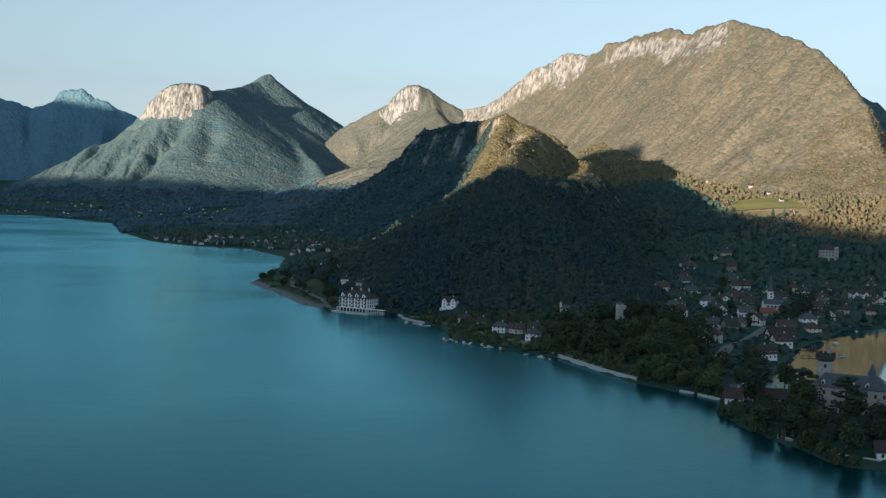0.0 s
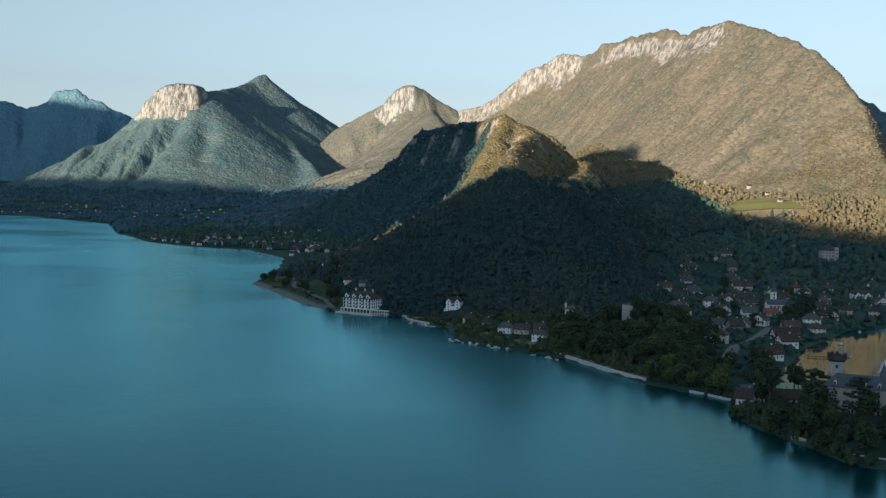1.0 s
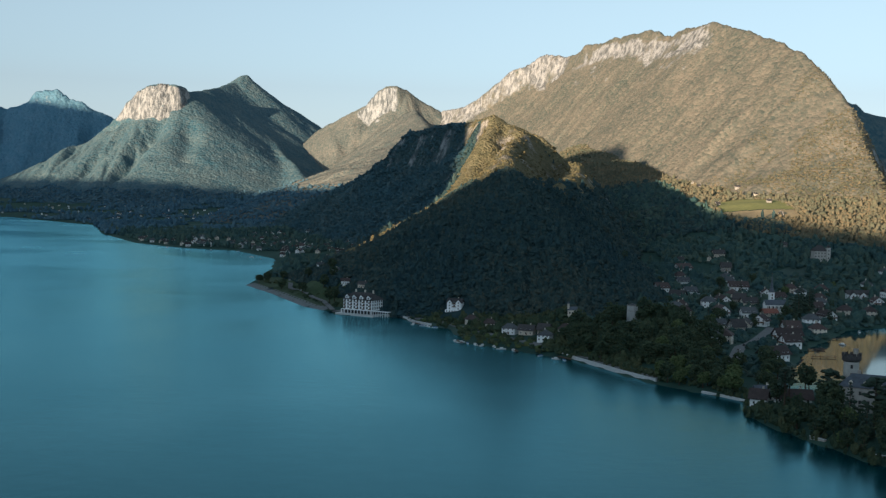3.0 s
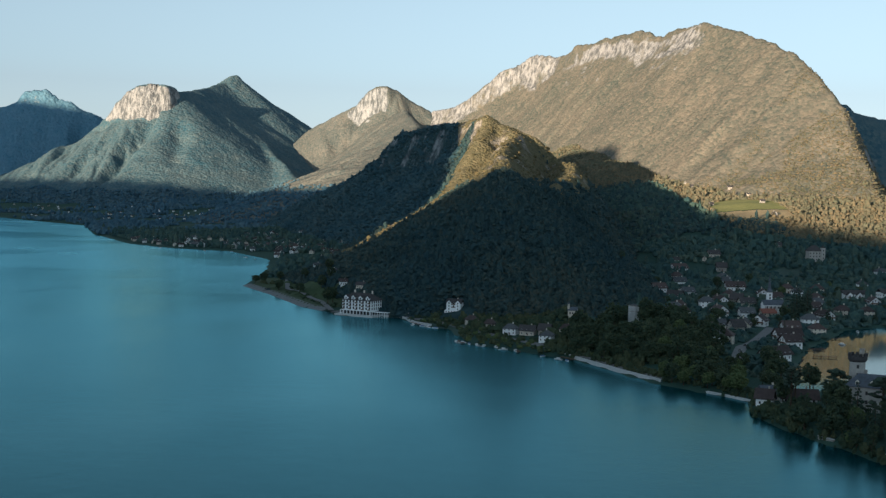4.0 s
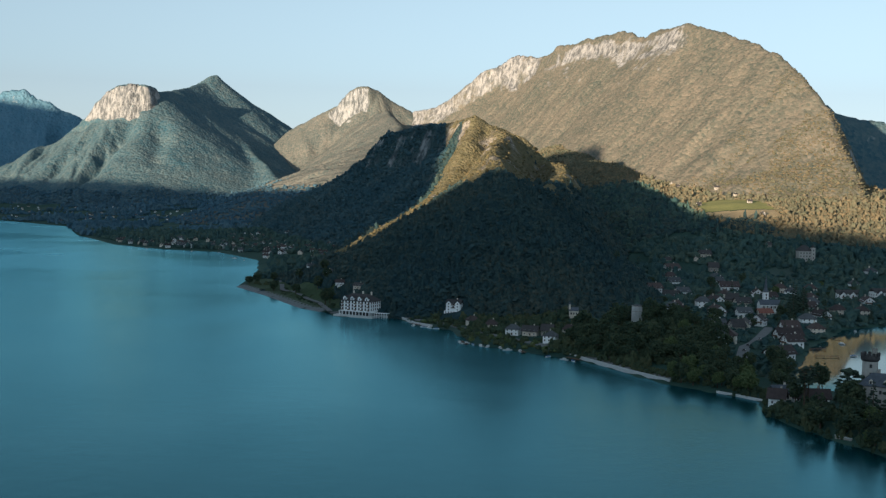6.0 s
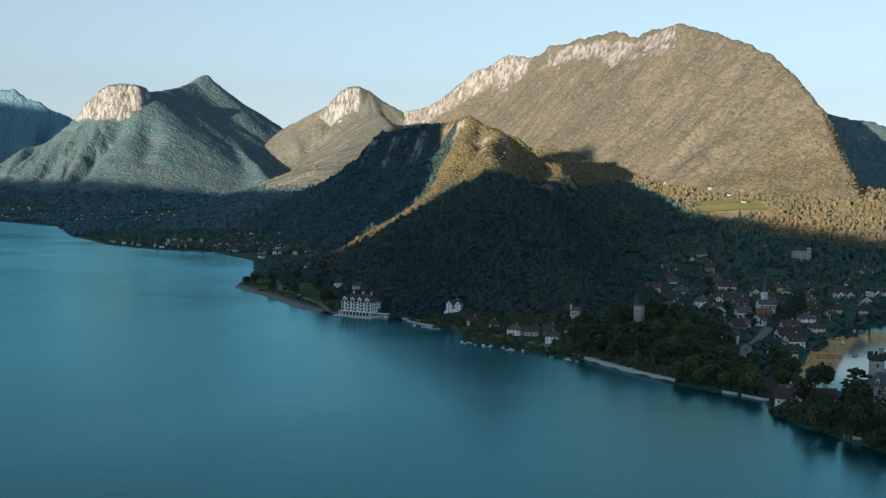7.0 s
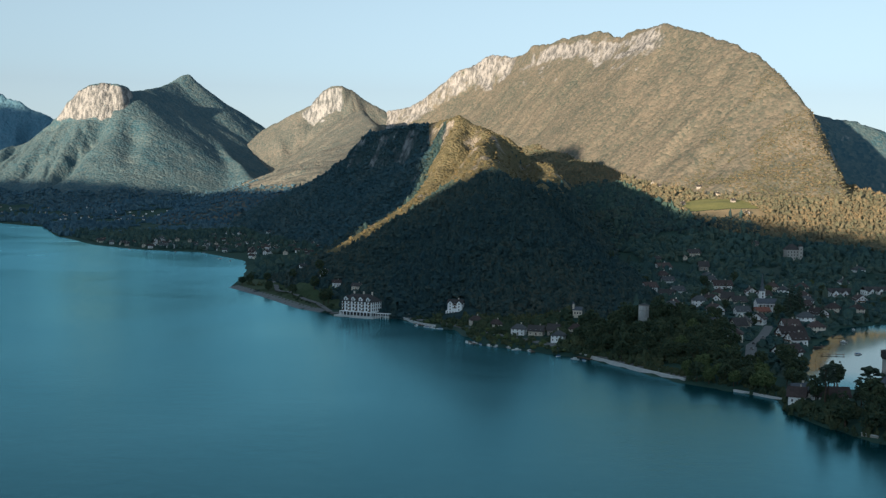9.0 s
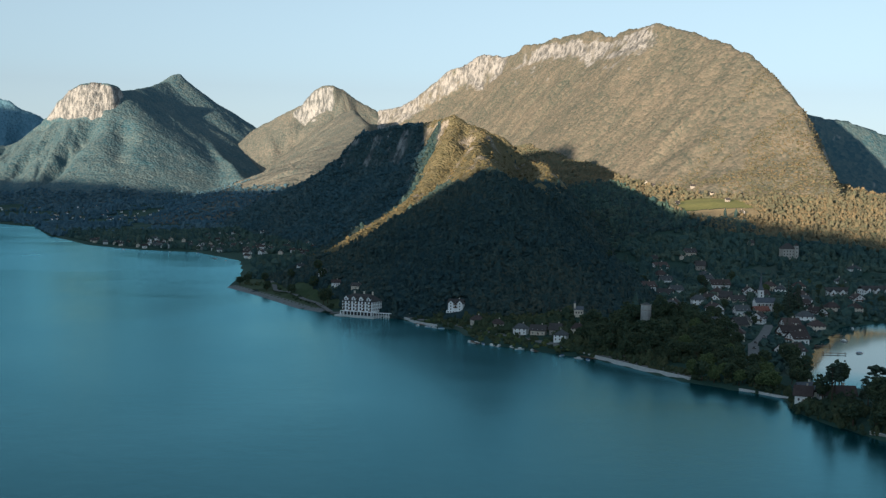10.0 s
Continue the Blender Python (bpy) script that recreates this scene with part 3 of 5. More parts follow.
def by_street(x, y, gap=9.0):
    """Close to the village street."""
    return (np.abs(x - np.interp(y, [722, 738, 770, 800, 840, 885, 945], [133, 139, 148, 157, 173, 191, 214])) < gap) & (y > 722) & (y < 950)


def meadow_gap(x, y):
    """Open meadows between the village and the manor."""
    wob = 0.3 * fbm(x / 30, y / 30, 2, 98)
    a = np.hypot((x - 390) / 58, (y - 1285) / 50) < 1 + wob
    b = np.hypot((x - 243) / 24, (y - 1345) / 50) < 1 + wob
    c = np.hypot((x - 335) / 22, (y - 1340) / 45) < 1 + wob
    hedge = np.abs(fbm(x / 55, y / 55, 2, 100)) < 0.05
    return (a | b | c) & ~hedge


def more_houses(count, x0, x1, y0, y1, inland, gap, taken):
    """Scattered houses between the limits, at distances from the shore, clear of one another and of the steep hill."""
    out, tries = [], 0
    while len(out) < count and tries < 6000:
        tries += 1
        x, y = rng.uniform(x0, x1), rng.uniform(y0, y1)
        d = float(shore_distance(np.array([x]), np.array([y]))[0])
        if not inland[0] < d < inland[1] or any(math.hypot(x - q[0], y - q[1]) < gap for q in taken + out):
            continue
        a, b = np.array([x]), np.array([y])
        if max(hill_height(a, b)[0], big_height(a, b)[0], centre_height(a, b)[0]) > ground_height(a, b)[0] + 3:
            continue
        out.append((x, y, rng.choice((0, 90)) + rng.uniform(-25, 25)))
    return out


NEAR = VILLAGE + BAYSIDE + LAKESIDE + HILL_FOOT + UPLAND
INFILL = [q for q in more_houses(14, 125, 420, 880, 1400, (12, 330), 21, NEAR + KNOWN) if not meadow_gap(q[0], q[1]) and not by_street(q[0], q[1])]
FAR_VILLAGE = more_houses(70, -640, -260, 1650, 2140, (16, 150), 12, [])
FAR_VILLAGE += more_houses(36, -420, -150, 1500, 2250, (60, 330), 24, FAR_VILLAGE)
PLAIN = more_houses(80, -1400, -560, 2900, 3700, (60, 520), 22, [])
SITES = np.array([(q[0], q[1]) for q in NEAR + INFILL + FAR_VILLAGE + PLAIN + KNOWN])


def glade(x, y):
    """The sunlit meadow and field on the slope."""
    return (np.hypot((x - 392) / 52, (y - 1762) / 115) < 1 + 0.25 * fbm(x / 40, y / 40, 2, 99)) & (y < 1900 - 0.35 * (x - 390))


def clear_of_houses(x, y, r=11.0):
    if len(x) < 50:
        return ((x[:, None] - SITES[:, 0]) ** 2 + (y[:, None] - SITES[:, 1]) ** 2 > r * r).all(1)
    ok = np.ones(len(x), bool)
    for sx, sy in SITES:
        ok &= (x - sx) ** 2 + (y - sy) ** 2 > r * r
    return ok
sheet("mountain_big", big_height, -420, 800, 1600, 4700, 5, HAZE_LIFTED_HILL, "long sunlit wooded mountain with pale limestone crest", "mountain", big_rock, above)
sheet("mountain_centre", centre_height, -1000, 300, 2250, 4750, 5, MIXED_HILL, "pointed limestone peak with a wooded flank", "mountain", lambda x, y, z, s: cliff(1.05, 1.6, 325)(x, y, z, s) * smooth(-x, 270, 310), above)
sheet("mountain_left", left_height, -1800, -400, 3450, 4985, 4.5, HAZE_HILL, "wooded mountain with sunlit limestone cliffs at its top", "mountain", lambda x, y, z, s: cliff(1.0, 1.6, 300)(x, y, z, s) * (1 - 0.85 * smooth(y, 4370, 4480)), above)
sheet("mountain_far", far_left_height, -2300, -1000, 4000, 4960, 7, FAR_HAZE_HILL, "distant rocky peaks in shade", "mountain", steep(1.0, 1.6, 385, 0.15), above)
sheet("mountain_side", far_right_height, 640, 1800, 2650, 3350, 10, HAZE_HILL, "shaded wooded mountainside behind the big mountain", "mountain", steep(1.2, 1.8), above)
sheet("hill", hill_height, -420, 400, 820, 2560, 6, HILL, "steep dark wooded hill above the lakeside village", "hill", steep(0.9, 1.4, 60, 0.5), above)


def sunlit_crest(x, y, z):
    """The hill's high back and its sharp western edge, painted in the lighter sunlit tone."""
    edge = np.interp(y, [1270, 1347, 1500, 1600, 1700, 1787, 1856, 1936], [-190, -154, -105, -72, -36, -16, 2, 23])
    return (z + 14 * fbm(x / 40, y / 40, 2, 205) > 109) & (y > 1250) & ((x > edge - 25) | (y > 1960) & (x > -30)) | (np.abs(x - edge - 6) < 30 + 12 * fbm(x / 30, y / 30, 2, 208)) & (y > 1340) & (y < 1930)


sheet("hill_crest", lambda x, y: hill_height(x, y) + 1.3 + 1.2 * fbm(x / 7, y / 7, 2, 209), -330, 330, 1250, 2100, 5, CREST_HILL, "hilltop scrub painted in a sunlit tone, with pale rock", "hill",
      lambda x, y, z, s: np.maximum(steep(0.9, 1.4, 60, 0.6)(x, y, z, s), 0.62 * np.clip(0.35 + 0.7 * fbm(x / 22, y / 40, 3, 93), 0, 1)), lambda x, y, z: (z > ground_height(x, y) + 2) & sunlit_crest(x, y, z))

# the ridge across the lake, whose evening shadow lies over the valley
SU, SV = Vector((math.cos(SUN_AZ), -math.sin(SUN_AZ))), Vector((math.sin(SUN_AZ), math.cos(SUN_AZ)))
# out of view; the end beyond -3490 is raised to shade the far peaks
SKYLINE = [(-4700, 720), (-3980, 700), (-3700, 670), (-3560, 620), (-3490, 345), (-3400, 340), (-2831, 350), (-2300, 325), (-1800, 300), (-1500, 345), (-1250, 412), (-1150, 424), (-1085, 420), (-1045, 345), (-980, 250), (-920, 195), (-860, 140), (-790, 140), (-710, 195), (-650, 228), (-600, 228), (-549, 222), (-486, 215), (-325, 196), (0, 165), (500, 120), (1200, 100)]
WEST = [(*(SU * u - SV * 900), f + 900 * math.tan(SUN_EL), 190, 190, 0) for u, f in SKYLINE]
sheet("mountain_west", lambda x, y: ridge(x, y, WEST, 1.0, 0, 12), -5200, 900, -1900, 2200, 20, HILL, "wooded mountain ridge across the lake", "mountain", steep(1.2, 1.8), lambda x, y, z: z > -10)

# ---- the lake ----
sheet("lake", lambda x, y: 0 * x, -5000, 5000, -3000, 5000, 250, WATER, "calm teal lake with small ripples", "lake")

# the sunlit pasture and stubble field on the slope
def slope(x, y):
    return np.maximum(ground_height(x, y), big_height(x, y)) + 0.5


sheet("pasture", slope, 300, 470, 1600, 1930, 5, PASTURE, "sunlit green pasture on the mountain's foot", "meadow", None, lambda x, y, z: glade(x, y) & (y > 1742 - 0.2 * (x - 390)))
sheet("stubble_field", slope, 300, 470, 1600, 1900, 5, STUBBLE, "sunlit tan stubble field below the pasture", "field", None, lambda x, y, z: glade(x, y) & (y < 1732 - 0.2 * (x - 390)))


def lawn_height(x, y):
    return np.maximum(ground_height(x, y), hill_height(x, y)) + 0.35


sheet("lawn", lawn_height, -262, -126, 1036, 1340, 4, LAWN, "mown lawns on the grassy point beside the lake", "lawn", None, lambda x, y, z: (shore_distance(x, y) > 9) & (shore_distance(x, y) < 44 + 10 * fbm(x / 25, y / 25, 2, 101)))


# ---- woods: crowns too many to count, one object for each stand ----
def ball(rings):
    bm = bmesh.new()
    bmesh.ops.create_icosphere(bm, subdivisions=rings, radius=1.0)
    v = np.array([p.co[:] for p in bm.verts])
    f = np.array([[p.index for p in q.verts] for q in bm.faces])
    bm.free()
    return v, f


BALLS = {1: ball(1), 2: ball(2)}


def joined(name, co, faces, material, flat=False):
    me = bpy.data.meshes.new(name)
    me.vertices.add(len(co))
    me.vertices.foreach_set("co", np.ascontiguousarray(co, float).ravel())
    n = faces.shape[1]
    me.loops.add(faces.size)
    me.loops.foreach_set("vertex_index", faces.ravel().astype(np.int32))
    me.polygons.add(len(faces))
    me.polygons.foreach_set("loop_start", np.arange(0, faces.size, n, dtype=np.int32))
    me.polygons.foreach_set("use_smooth", np.full(len(faces), not flat))
    me.update(calc_edges=True)
    me.materials.append(material)
    return me


def crowns(rng, x, y, z, radius, tall, rings, rough):
    """Uneven crowns at the places given: verts and faces."""
    v, f = BALLS[rings]
    n = len(x)
    k = 1 + rough * (rng.random((n, len(v))) - 0.5) * 2
    turn = rng.random(n) * 6.283
    c, s = np.cos(turn)[:, None], np.sin(turn)[:, None]
    taper = 1 - (v[None, :, 2] * 0.5 + 0.5) * rng.uniform(0.05, 0.45, n)[:, None]
    px, py = v[None, :, 0] * k * taper, v[None, :, 1] * k * taper
    r = radius[:, None]
    co = np.stack([x[:, None] + r * (px * c - py * s), y[:, None] + r * (px * s + py * c),
                   z[:, None] + tall[:, None] * (v[None, :, 2] * k * 0.55 + 0.45)], -1)
    return co.reshape(-1, 3), (f[None] + (np.arange(n) * len(v))[:, None, None]).reshape(-1, 3)


def all_heights(x, y):
    h = np.maximum(ground_height(x, y), hill_height(x, y))
    h = np.maximum(h, big_height(x, y))
    return np.maximum(h, centre_height(x, y))


def stand(name, height, x0, x1, y0, y1, space, size, rings, material, label, where=None, bare=None, seed=1, conifers=0.15, tall=1.0, dwindle=None):
    """Trees about 'space' apart between the limits, where 'where' allows, thinned where 'bare' says rock shows."""
    rng = np.random.default_rng(seed)
    gx, gy = np.meshgrid(np.arange(x0, x1, space), np.arange(y0, y1, space))
    x = gx.ravel() + rng.uniform(-0.48, 0.48, gx.size) * space
    y = gy.ravel() + rng.uniform(-0.48, 0.48, gx.size) * space
    z = height(x, y)
    ok = np.ones(len(x), bool)
    if where is not None:
        ok &= where(x, y, z)
    if bare is not None:
        e = 6.0
        slope = np.hypot(height(x + e, y) - height(x - e, y), height(x, y + e) - height(x, y - e)) / (2 * e)
        ok &= bare(x, y, z, slope) < rng.uniform(0.3, 0.55, len(x))
    ok &= ~glade(x, y) & ~meadow_gap(x, y) & ~by_street(x, y)
    ok &= ~((x < -128) & (y > 1035) & (y < 1335) & (shore_distance(x, y) < 36))
    ok[ok] = clear_of_houses(x[ok], y[ok], np.where(y[ok] > 2300, 6.0, np.where(y[ok] > 1450, 9.0, 11.0)))
    x, y, z = x[ok], y[ok], z[ok]
    n = len(x)
    r = size * 0.86 * np.clip(rng.lognormal(0.0, 0.3, n), 0.45, 1.9)
    if dwindle:
        r = r * np.interp(y, dwindle, (1.0, 0.45))
    t = r * rng.uniform(1.0, 1.7, n) * tall
    con = rng.random(n) < conifers
    r, t = np.where(con, r * 0.7, r), np.where(con, t * 1.7, t)
    co, f = crowns(rng, x, y, z, r, t, rings, 0.5)
    ob = tagged(new(name, joined(name, co, f, material, True)), label, "trees", "", "stuff")
    return ob


def open_land(x, y):
    """Meadows and clearings: above zero."""
    return fbm(x / 90, y / 70, 3, 201) + 0.35 * fbm(x / 300, y / 250, 2, 202)


def low_wood(x, y, z):
    return (z > ground_height(x, y) - 1) & ~sunlit_crest(x, y, z)


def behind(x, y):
    """West of the hill's sharp edge, where the crowns take a painted haze-blue."""
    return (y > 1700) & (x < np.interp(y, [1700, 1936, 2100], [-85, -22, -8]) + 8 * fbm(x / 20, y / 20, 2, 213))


stand("hill_wood", hill_height, -300, 300, 960, 1300, 2.9, 2.5, 2, HILL_WOODS, "dense dark mixed wood on the hill's steep front",
      low_wood, steep(0.9, 1.4, 60, 0.5), 11, 0.3, 0.85)
stand("hill_wood", hill_height, -400, 330, 1300, 2500, 3.8, 3.2, 1, HILL_WOODS, "dense dark mixed wood on the hill's flanks",
      lambda x, y, z: low_wood(x, y, z) & ~behind(x, y), steep(0.9, 1.4, 60, 0.5), 20, 0.2, 0.75)
stand("hill_wood", hill_height, -420, 60, 1700, 2560, 4.4, 3.5, 1, BACK_HAZE_WOODS, "wood tinted haze-blue on the hill's shaded western back",
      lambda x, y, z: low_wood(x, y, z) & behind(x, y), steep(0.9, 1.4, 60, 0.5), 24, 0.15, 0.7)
stand("crest_wood", hill_height, -330, 330, 1250, 2100, 9.5, 2.3, 1, CREST_WOODS, "scattered trees painted in a sunlit tone on the hill's crest",
      lambda x, y, z: (z > ground_height(x, y) - 1) & sunlit_crest(x, y, z), steep(0.9, 1.4, 60, 0.5), 19, 0.1, 0.8)
stand("mountain_wood", big_height, 120, 660, 1600, 2300, 4.2, 2.9, 1, SUNLIT_WOODS, "wood painted in a sunlit tone on the big mountain's lower slopes",
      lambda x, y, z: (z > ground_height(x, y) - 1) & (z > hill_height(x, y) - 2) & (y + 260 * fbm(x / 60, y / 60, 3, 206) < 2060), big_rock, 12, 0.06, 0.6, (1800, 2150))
# dark crowns set where the peak's foot lies in shade
stand("flank_wood", centre_height, -900, 200, 2300, 3500, 8.0, 4.6, 1, HAZE_WOODS, "dark shade-toned wood at the foot of the pointed peak",
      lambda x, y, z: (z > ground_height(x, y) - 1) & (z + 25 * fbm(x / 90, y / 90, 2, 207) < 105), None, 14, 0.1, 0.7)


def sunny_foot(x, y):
    """The mountain's foot beyond the manor and the saddle, where crowns get the sunlit colour."""
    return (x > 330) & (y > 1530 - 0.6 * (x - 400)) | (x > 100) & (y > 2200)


stand("valley_wood", ground_height, -900, 760, 1010, 2500, 6.2, 3.9, 1, WOODS, "hedges, orchards and copses between the meadows",
      lambda x, y, z: ~sunny_foot(x, y) & (z > 2.0) & (z > hill_height(x, y) - 1) & (z > big_height(x, y) - 1) & (open_land(x, y) < np.where((x > 150) & (y < 1250), 0.0, np.where((x > 200) & (y > 1380), 0.5, 0.2))) & (shore_distance(x, y) > np.where(y > 1400, 3, 12)) & ~((x < -132) & (y < 1330) & (shore_distance(x, y) < 75)), None, 16)
stand("valley_wood", ground_height, 100, 760, 1350, 2500, 4.7, 3.0, 1, SUNLIT_WOODS, "hedges, orchards and copses between the meadows, painted in a sunlit tone",
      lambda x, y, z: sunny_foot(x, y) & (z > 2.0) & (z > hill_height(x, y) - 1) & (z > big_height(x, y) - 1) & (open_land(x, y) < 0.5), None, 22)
stand("valley_wood", ground_height, -1700, -300, 2300, 3950, 9.5, 5.4, 1, HAZE_WOODS, "copses and hedges on the plain at the lake's end",
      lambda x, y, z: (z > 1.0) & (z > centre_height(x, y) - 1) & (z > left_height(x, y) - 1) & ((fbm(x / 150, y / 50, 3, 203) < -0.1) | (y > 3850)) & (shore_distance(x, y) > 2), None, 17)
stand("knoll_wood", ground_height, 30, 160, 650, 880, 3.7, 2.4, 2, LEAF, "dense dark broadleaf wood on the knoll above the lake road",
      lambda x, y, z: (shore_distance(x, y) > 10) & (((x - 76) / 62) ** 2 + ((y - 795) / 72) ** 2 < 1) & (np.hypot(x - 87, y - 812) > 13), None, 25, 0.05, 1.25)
stand("foot_wood", left_height, -1750, -480, 3500, 4150, 9.5, 5.4, 1, HAZE_WOODS, "wood tinted haze-blue round the foot of the cliffed mountain",
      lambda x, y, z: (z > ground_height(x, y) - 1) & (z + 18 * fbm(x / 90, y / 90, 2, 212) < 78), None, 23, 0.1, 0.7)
stand("saddle_wood", all_heights, 60, 620, 1560, 2230, 5.4, 3.6, 1, HILL_WOODS, "wood in the hollow between the hill and the big mountain",
      lambda x, y, z: (z < ground_height(x, y) + 1) & (open_land(x, y) < 0.6) & ((x < 305 + 20 * fbm(x / 20, y / 20, 2, 211)) | (y < 1650) & (x < 400)), None, 18, 0.1)
stand("saddle_wood", all_heights, 60, 620, 2230, 3100, 5.6, 3.7, 1, SUNLIT_WOODS, "wood on the saddle behind the hill, painted in a sunlit tone",
      lambda x, y, z: (z < ground_height(x, y) + 1) & (np.hypot((x - 215) / 60, (y - 2350) / 60) > 1), None, 21, 0.05, 0.55)


# ---- building blocks ----
def part(name, bm, material, parent, label=""):
    """Links a bmesh, or a mesh that others share, as one mesh under a thing or a part."""
    me = bm
    if not isinstance(bm, bpy.types.Mesh):
        me = bpy.data.meshes.new(name)
        bmesh.ops.recalc_face_normals(bm, faces=bm.faces)
        bm.to_mesh(me)
        bm.free()
        me.materials.append(material)
    ob = new(name, me)
    ob.parent = parent
    return tagged(ob, label)


def thing(name, label, category, group="", m=None):
    ob = tagged(new(name), label, category, group)
    ob.empty_display_size = 0.5
    if m is not None:
        ob.matrix_basis = m
    return ob


def block(bm, x, y, z, sx, sy, sz, turn=0.0, bevel=0.0):
    """A box with its middle at x, y and its foot at z."""
    made = bmesh.ops.create_cube(bm, size=1.0)["verts"]
    bmesh.ops.transform(bm, matrix=pose(x, y, z + sz / 2, 0, 0, turn) @ Matrix.Diagonal((sx, sy, sz, 1)), verts=made)
    if bevel:
        bmesh.ops.bevel(bm, geom=list({e for v in made for e in v.link_edges}), offset=bevel, segments=1, affect="EDGES")
    return bm


def boxed(*args, **kw):
    return block(bmesh.new(), *args, **kw)


def tube(bm, x, y, z, r0, r1, h, n=12, tilt=(0, 0, 0)):
    made = bmesh.ops.create_cone(bm, cap_ends=True, segments=n, radius1=r0, radius2=max(r1, 0.001), depth=h)["verts"]
    bmesh.ops.transform(bm, matrix=pose(x, y, z, *tilt) @ Matrix.Translation((0, 0, h / 2)), verts=made)
    return bm


def prism(profile, x0, x1):
    """A profile of (y, z) points drawn out along x."""
    bm = bmesh.new()
    a = [bm.verts.new((x0, y, z)) for y, z in profile]
    b = [bm.verts.new((x1, y, z)) for y, z in profile]
    n = len(profile)
    bm.faces.new(a)
    bm.faces.new(b[::-1])
    for i in range(n):
        bm.faces.new((a[i], b[i], b[(i + 1) % n], a[(i + 1) % n]))
    return bm


def hip(L, W, z, h, over=0.6, top=0.45, thick=0.3):
    """A hipped roof with its eaves at z; top: the ridge's length as a share of L."""
    bm = bmesh.new()
    a, b, r = L / 2 + over, W / 2 + over, L * top / 2
    low = [bm.verts.new(p) for p in ((-a, -b, z - thick), (a, -b, z - thick), (a, b, z - thick), (-a, b, z - thick))]
    eave = [bm.verts.new(p) for p in ((-a, -b, z), (a, -b, z), (a, b, z), (-a, b, z))]
    p, q = bm.verts.new((-r, 0, z + h)), bm.verts.new((r, 0, z + h))
    bm.faces.new(low[::-1])
    for i in range(4):
        bm.faces.new((low[i], low[(i + 1) % 4], eave[(i + 1) % 4], eave[i]))
    bm.faces.new((eave[0], eave[1], q, p))
    bm.faces.new((eave[1], eave[2], q))
    bm.faces.new((eave[2], eave[3], p, q))
    bm.faces.new((eave[3], eave[0], p))
    return bm


def saddle_roof(L, W, E, R, over=0.7, thick=0.28):
    """Two roof slopes with their thickness, ridge along x."""
    k = R / (W / 2)
    y, z = W / 2 + over, E - over * k
    return prism([(-y, z), (0, E + R), (y, z), (y, z + thick), (0, E + R + thick * 1.2), (-y, z + thick)], -L / 2 - over, L / 2 + over)


def window_mesh(w, h, material, bar=0.12):
    """A window that faces -y: a surround with its pane set back, in one piece."""
    bm = boxed(0, 0, 0, w, 0.2, h)
    front = min(bm.faces, key=lambda f: f.calc_center_median().y)
    bmesh.ops.inset_region(bm, faces=[front], thickness=bar)
    bmesh.ops.translate(bm, vec=(0, 0.06, 0), verts=front.verts[:])
    front.material_index = 1
    me = bpy.data.meshes.new("window")
    bmesh.ops.recalc_face_normals(bm, faces=bm.faces)
    bm.to_mesh(me)
    bm.free()
    me.materials.append(material)
    me.materials.append(PANE)
    return me


WIN = window_mesh(1.2, 1.55, WHITE_WALL)
WIN_TALL = window_mesh(1.6, 2.2, WHITE_WALL)
WIN_STONE = window_mesh(1.3, 1.9, STONE, 0.16)


def put_window(parent, mesh, x, y, z, turn):
    """turn: 0 faces -y, 90 faces +x, 180 faces +y, 270 faces -x."""
    w = part("window", mesh, None, parent)
    w.matrix_basis = pose(x, y, z, 0, 0, turn)
    return w


def windows_round(parent, mesh, L, W, floors, first, storey, gap=3.0, sides="SENW"):
    for f in range(floors):
        z = first + f * storey
        n = max(1, int(L / gap))
        for i in range(n):
            x = (i + 0.5) * L / n - L / 2
            if "S" in sides:
                put_window(parent, mesh, x, -W / 2, z, 0)
            if "N" in sides:
                put_window(parent, mesh, x, W / 2, z, 180)
        n = max(1, int(W / gap))
        for i in range(n):
            y = (i + 0.5) * W / n - W / 2
            if "E" in sides:
                put_window(parent, mesh, L / 2, y, z, 90)
            if "W" in sides:
                put_window(parent, mesh, -L / 2, y, z, 270)


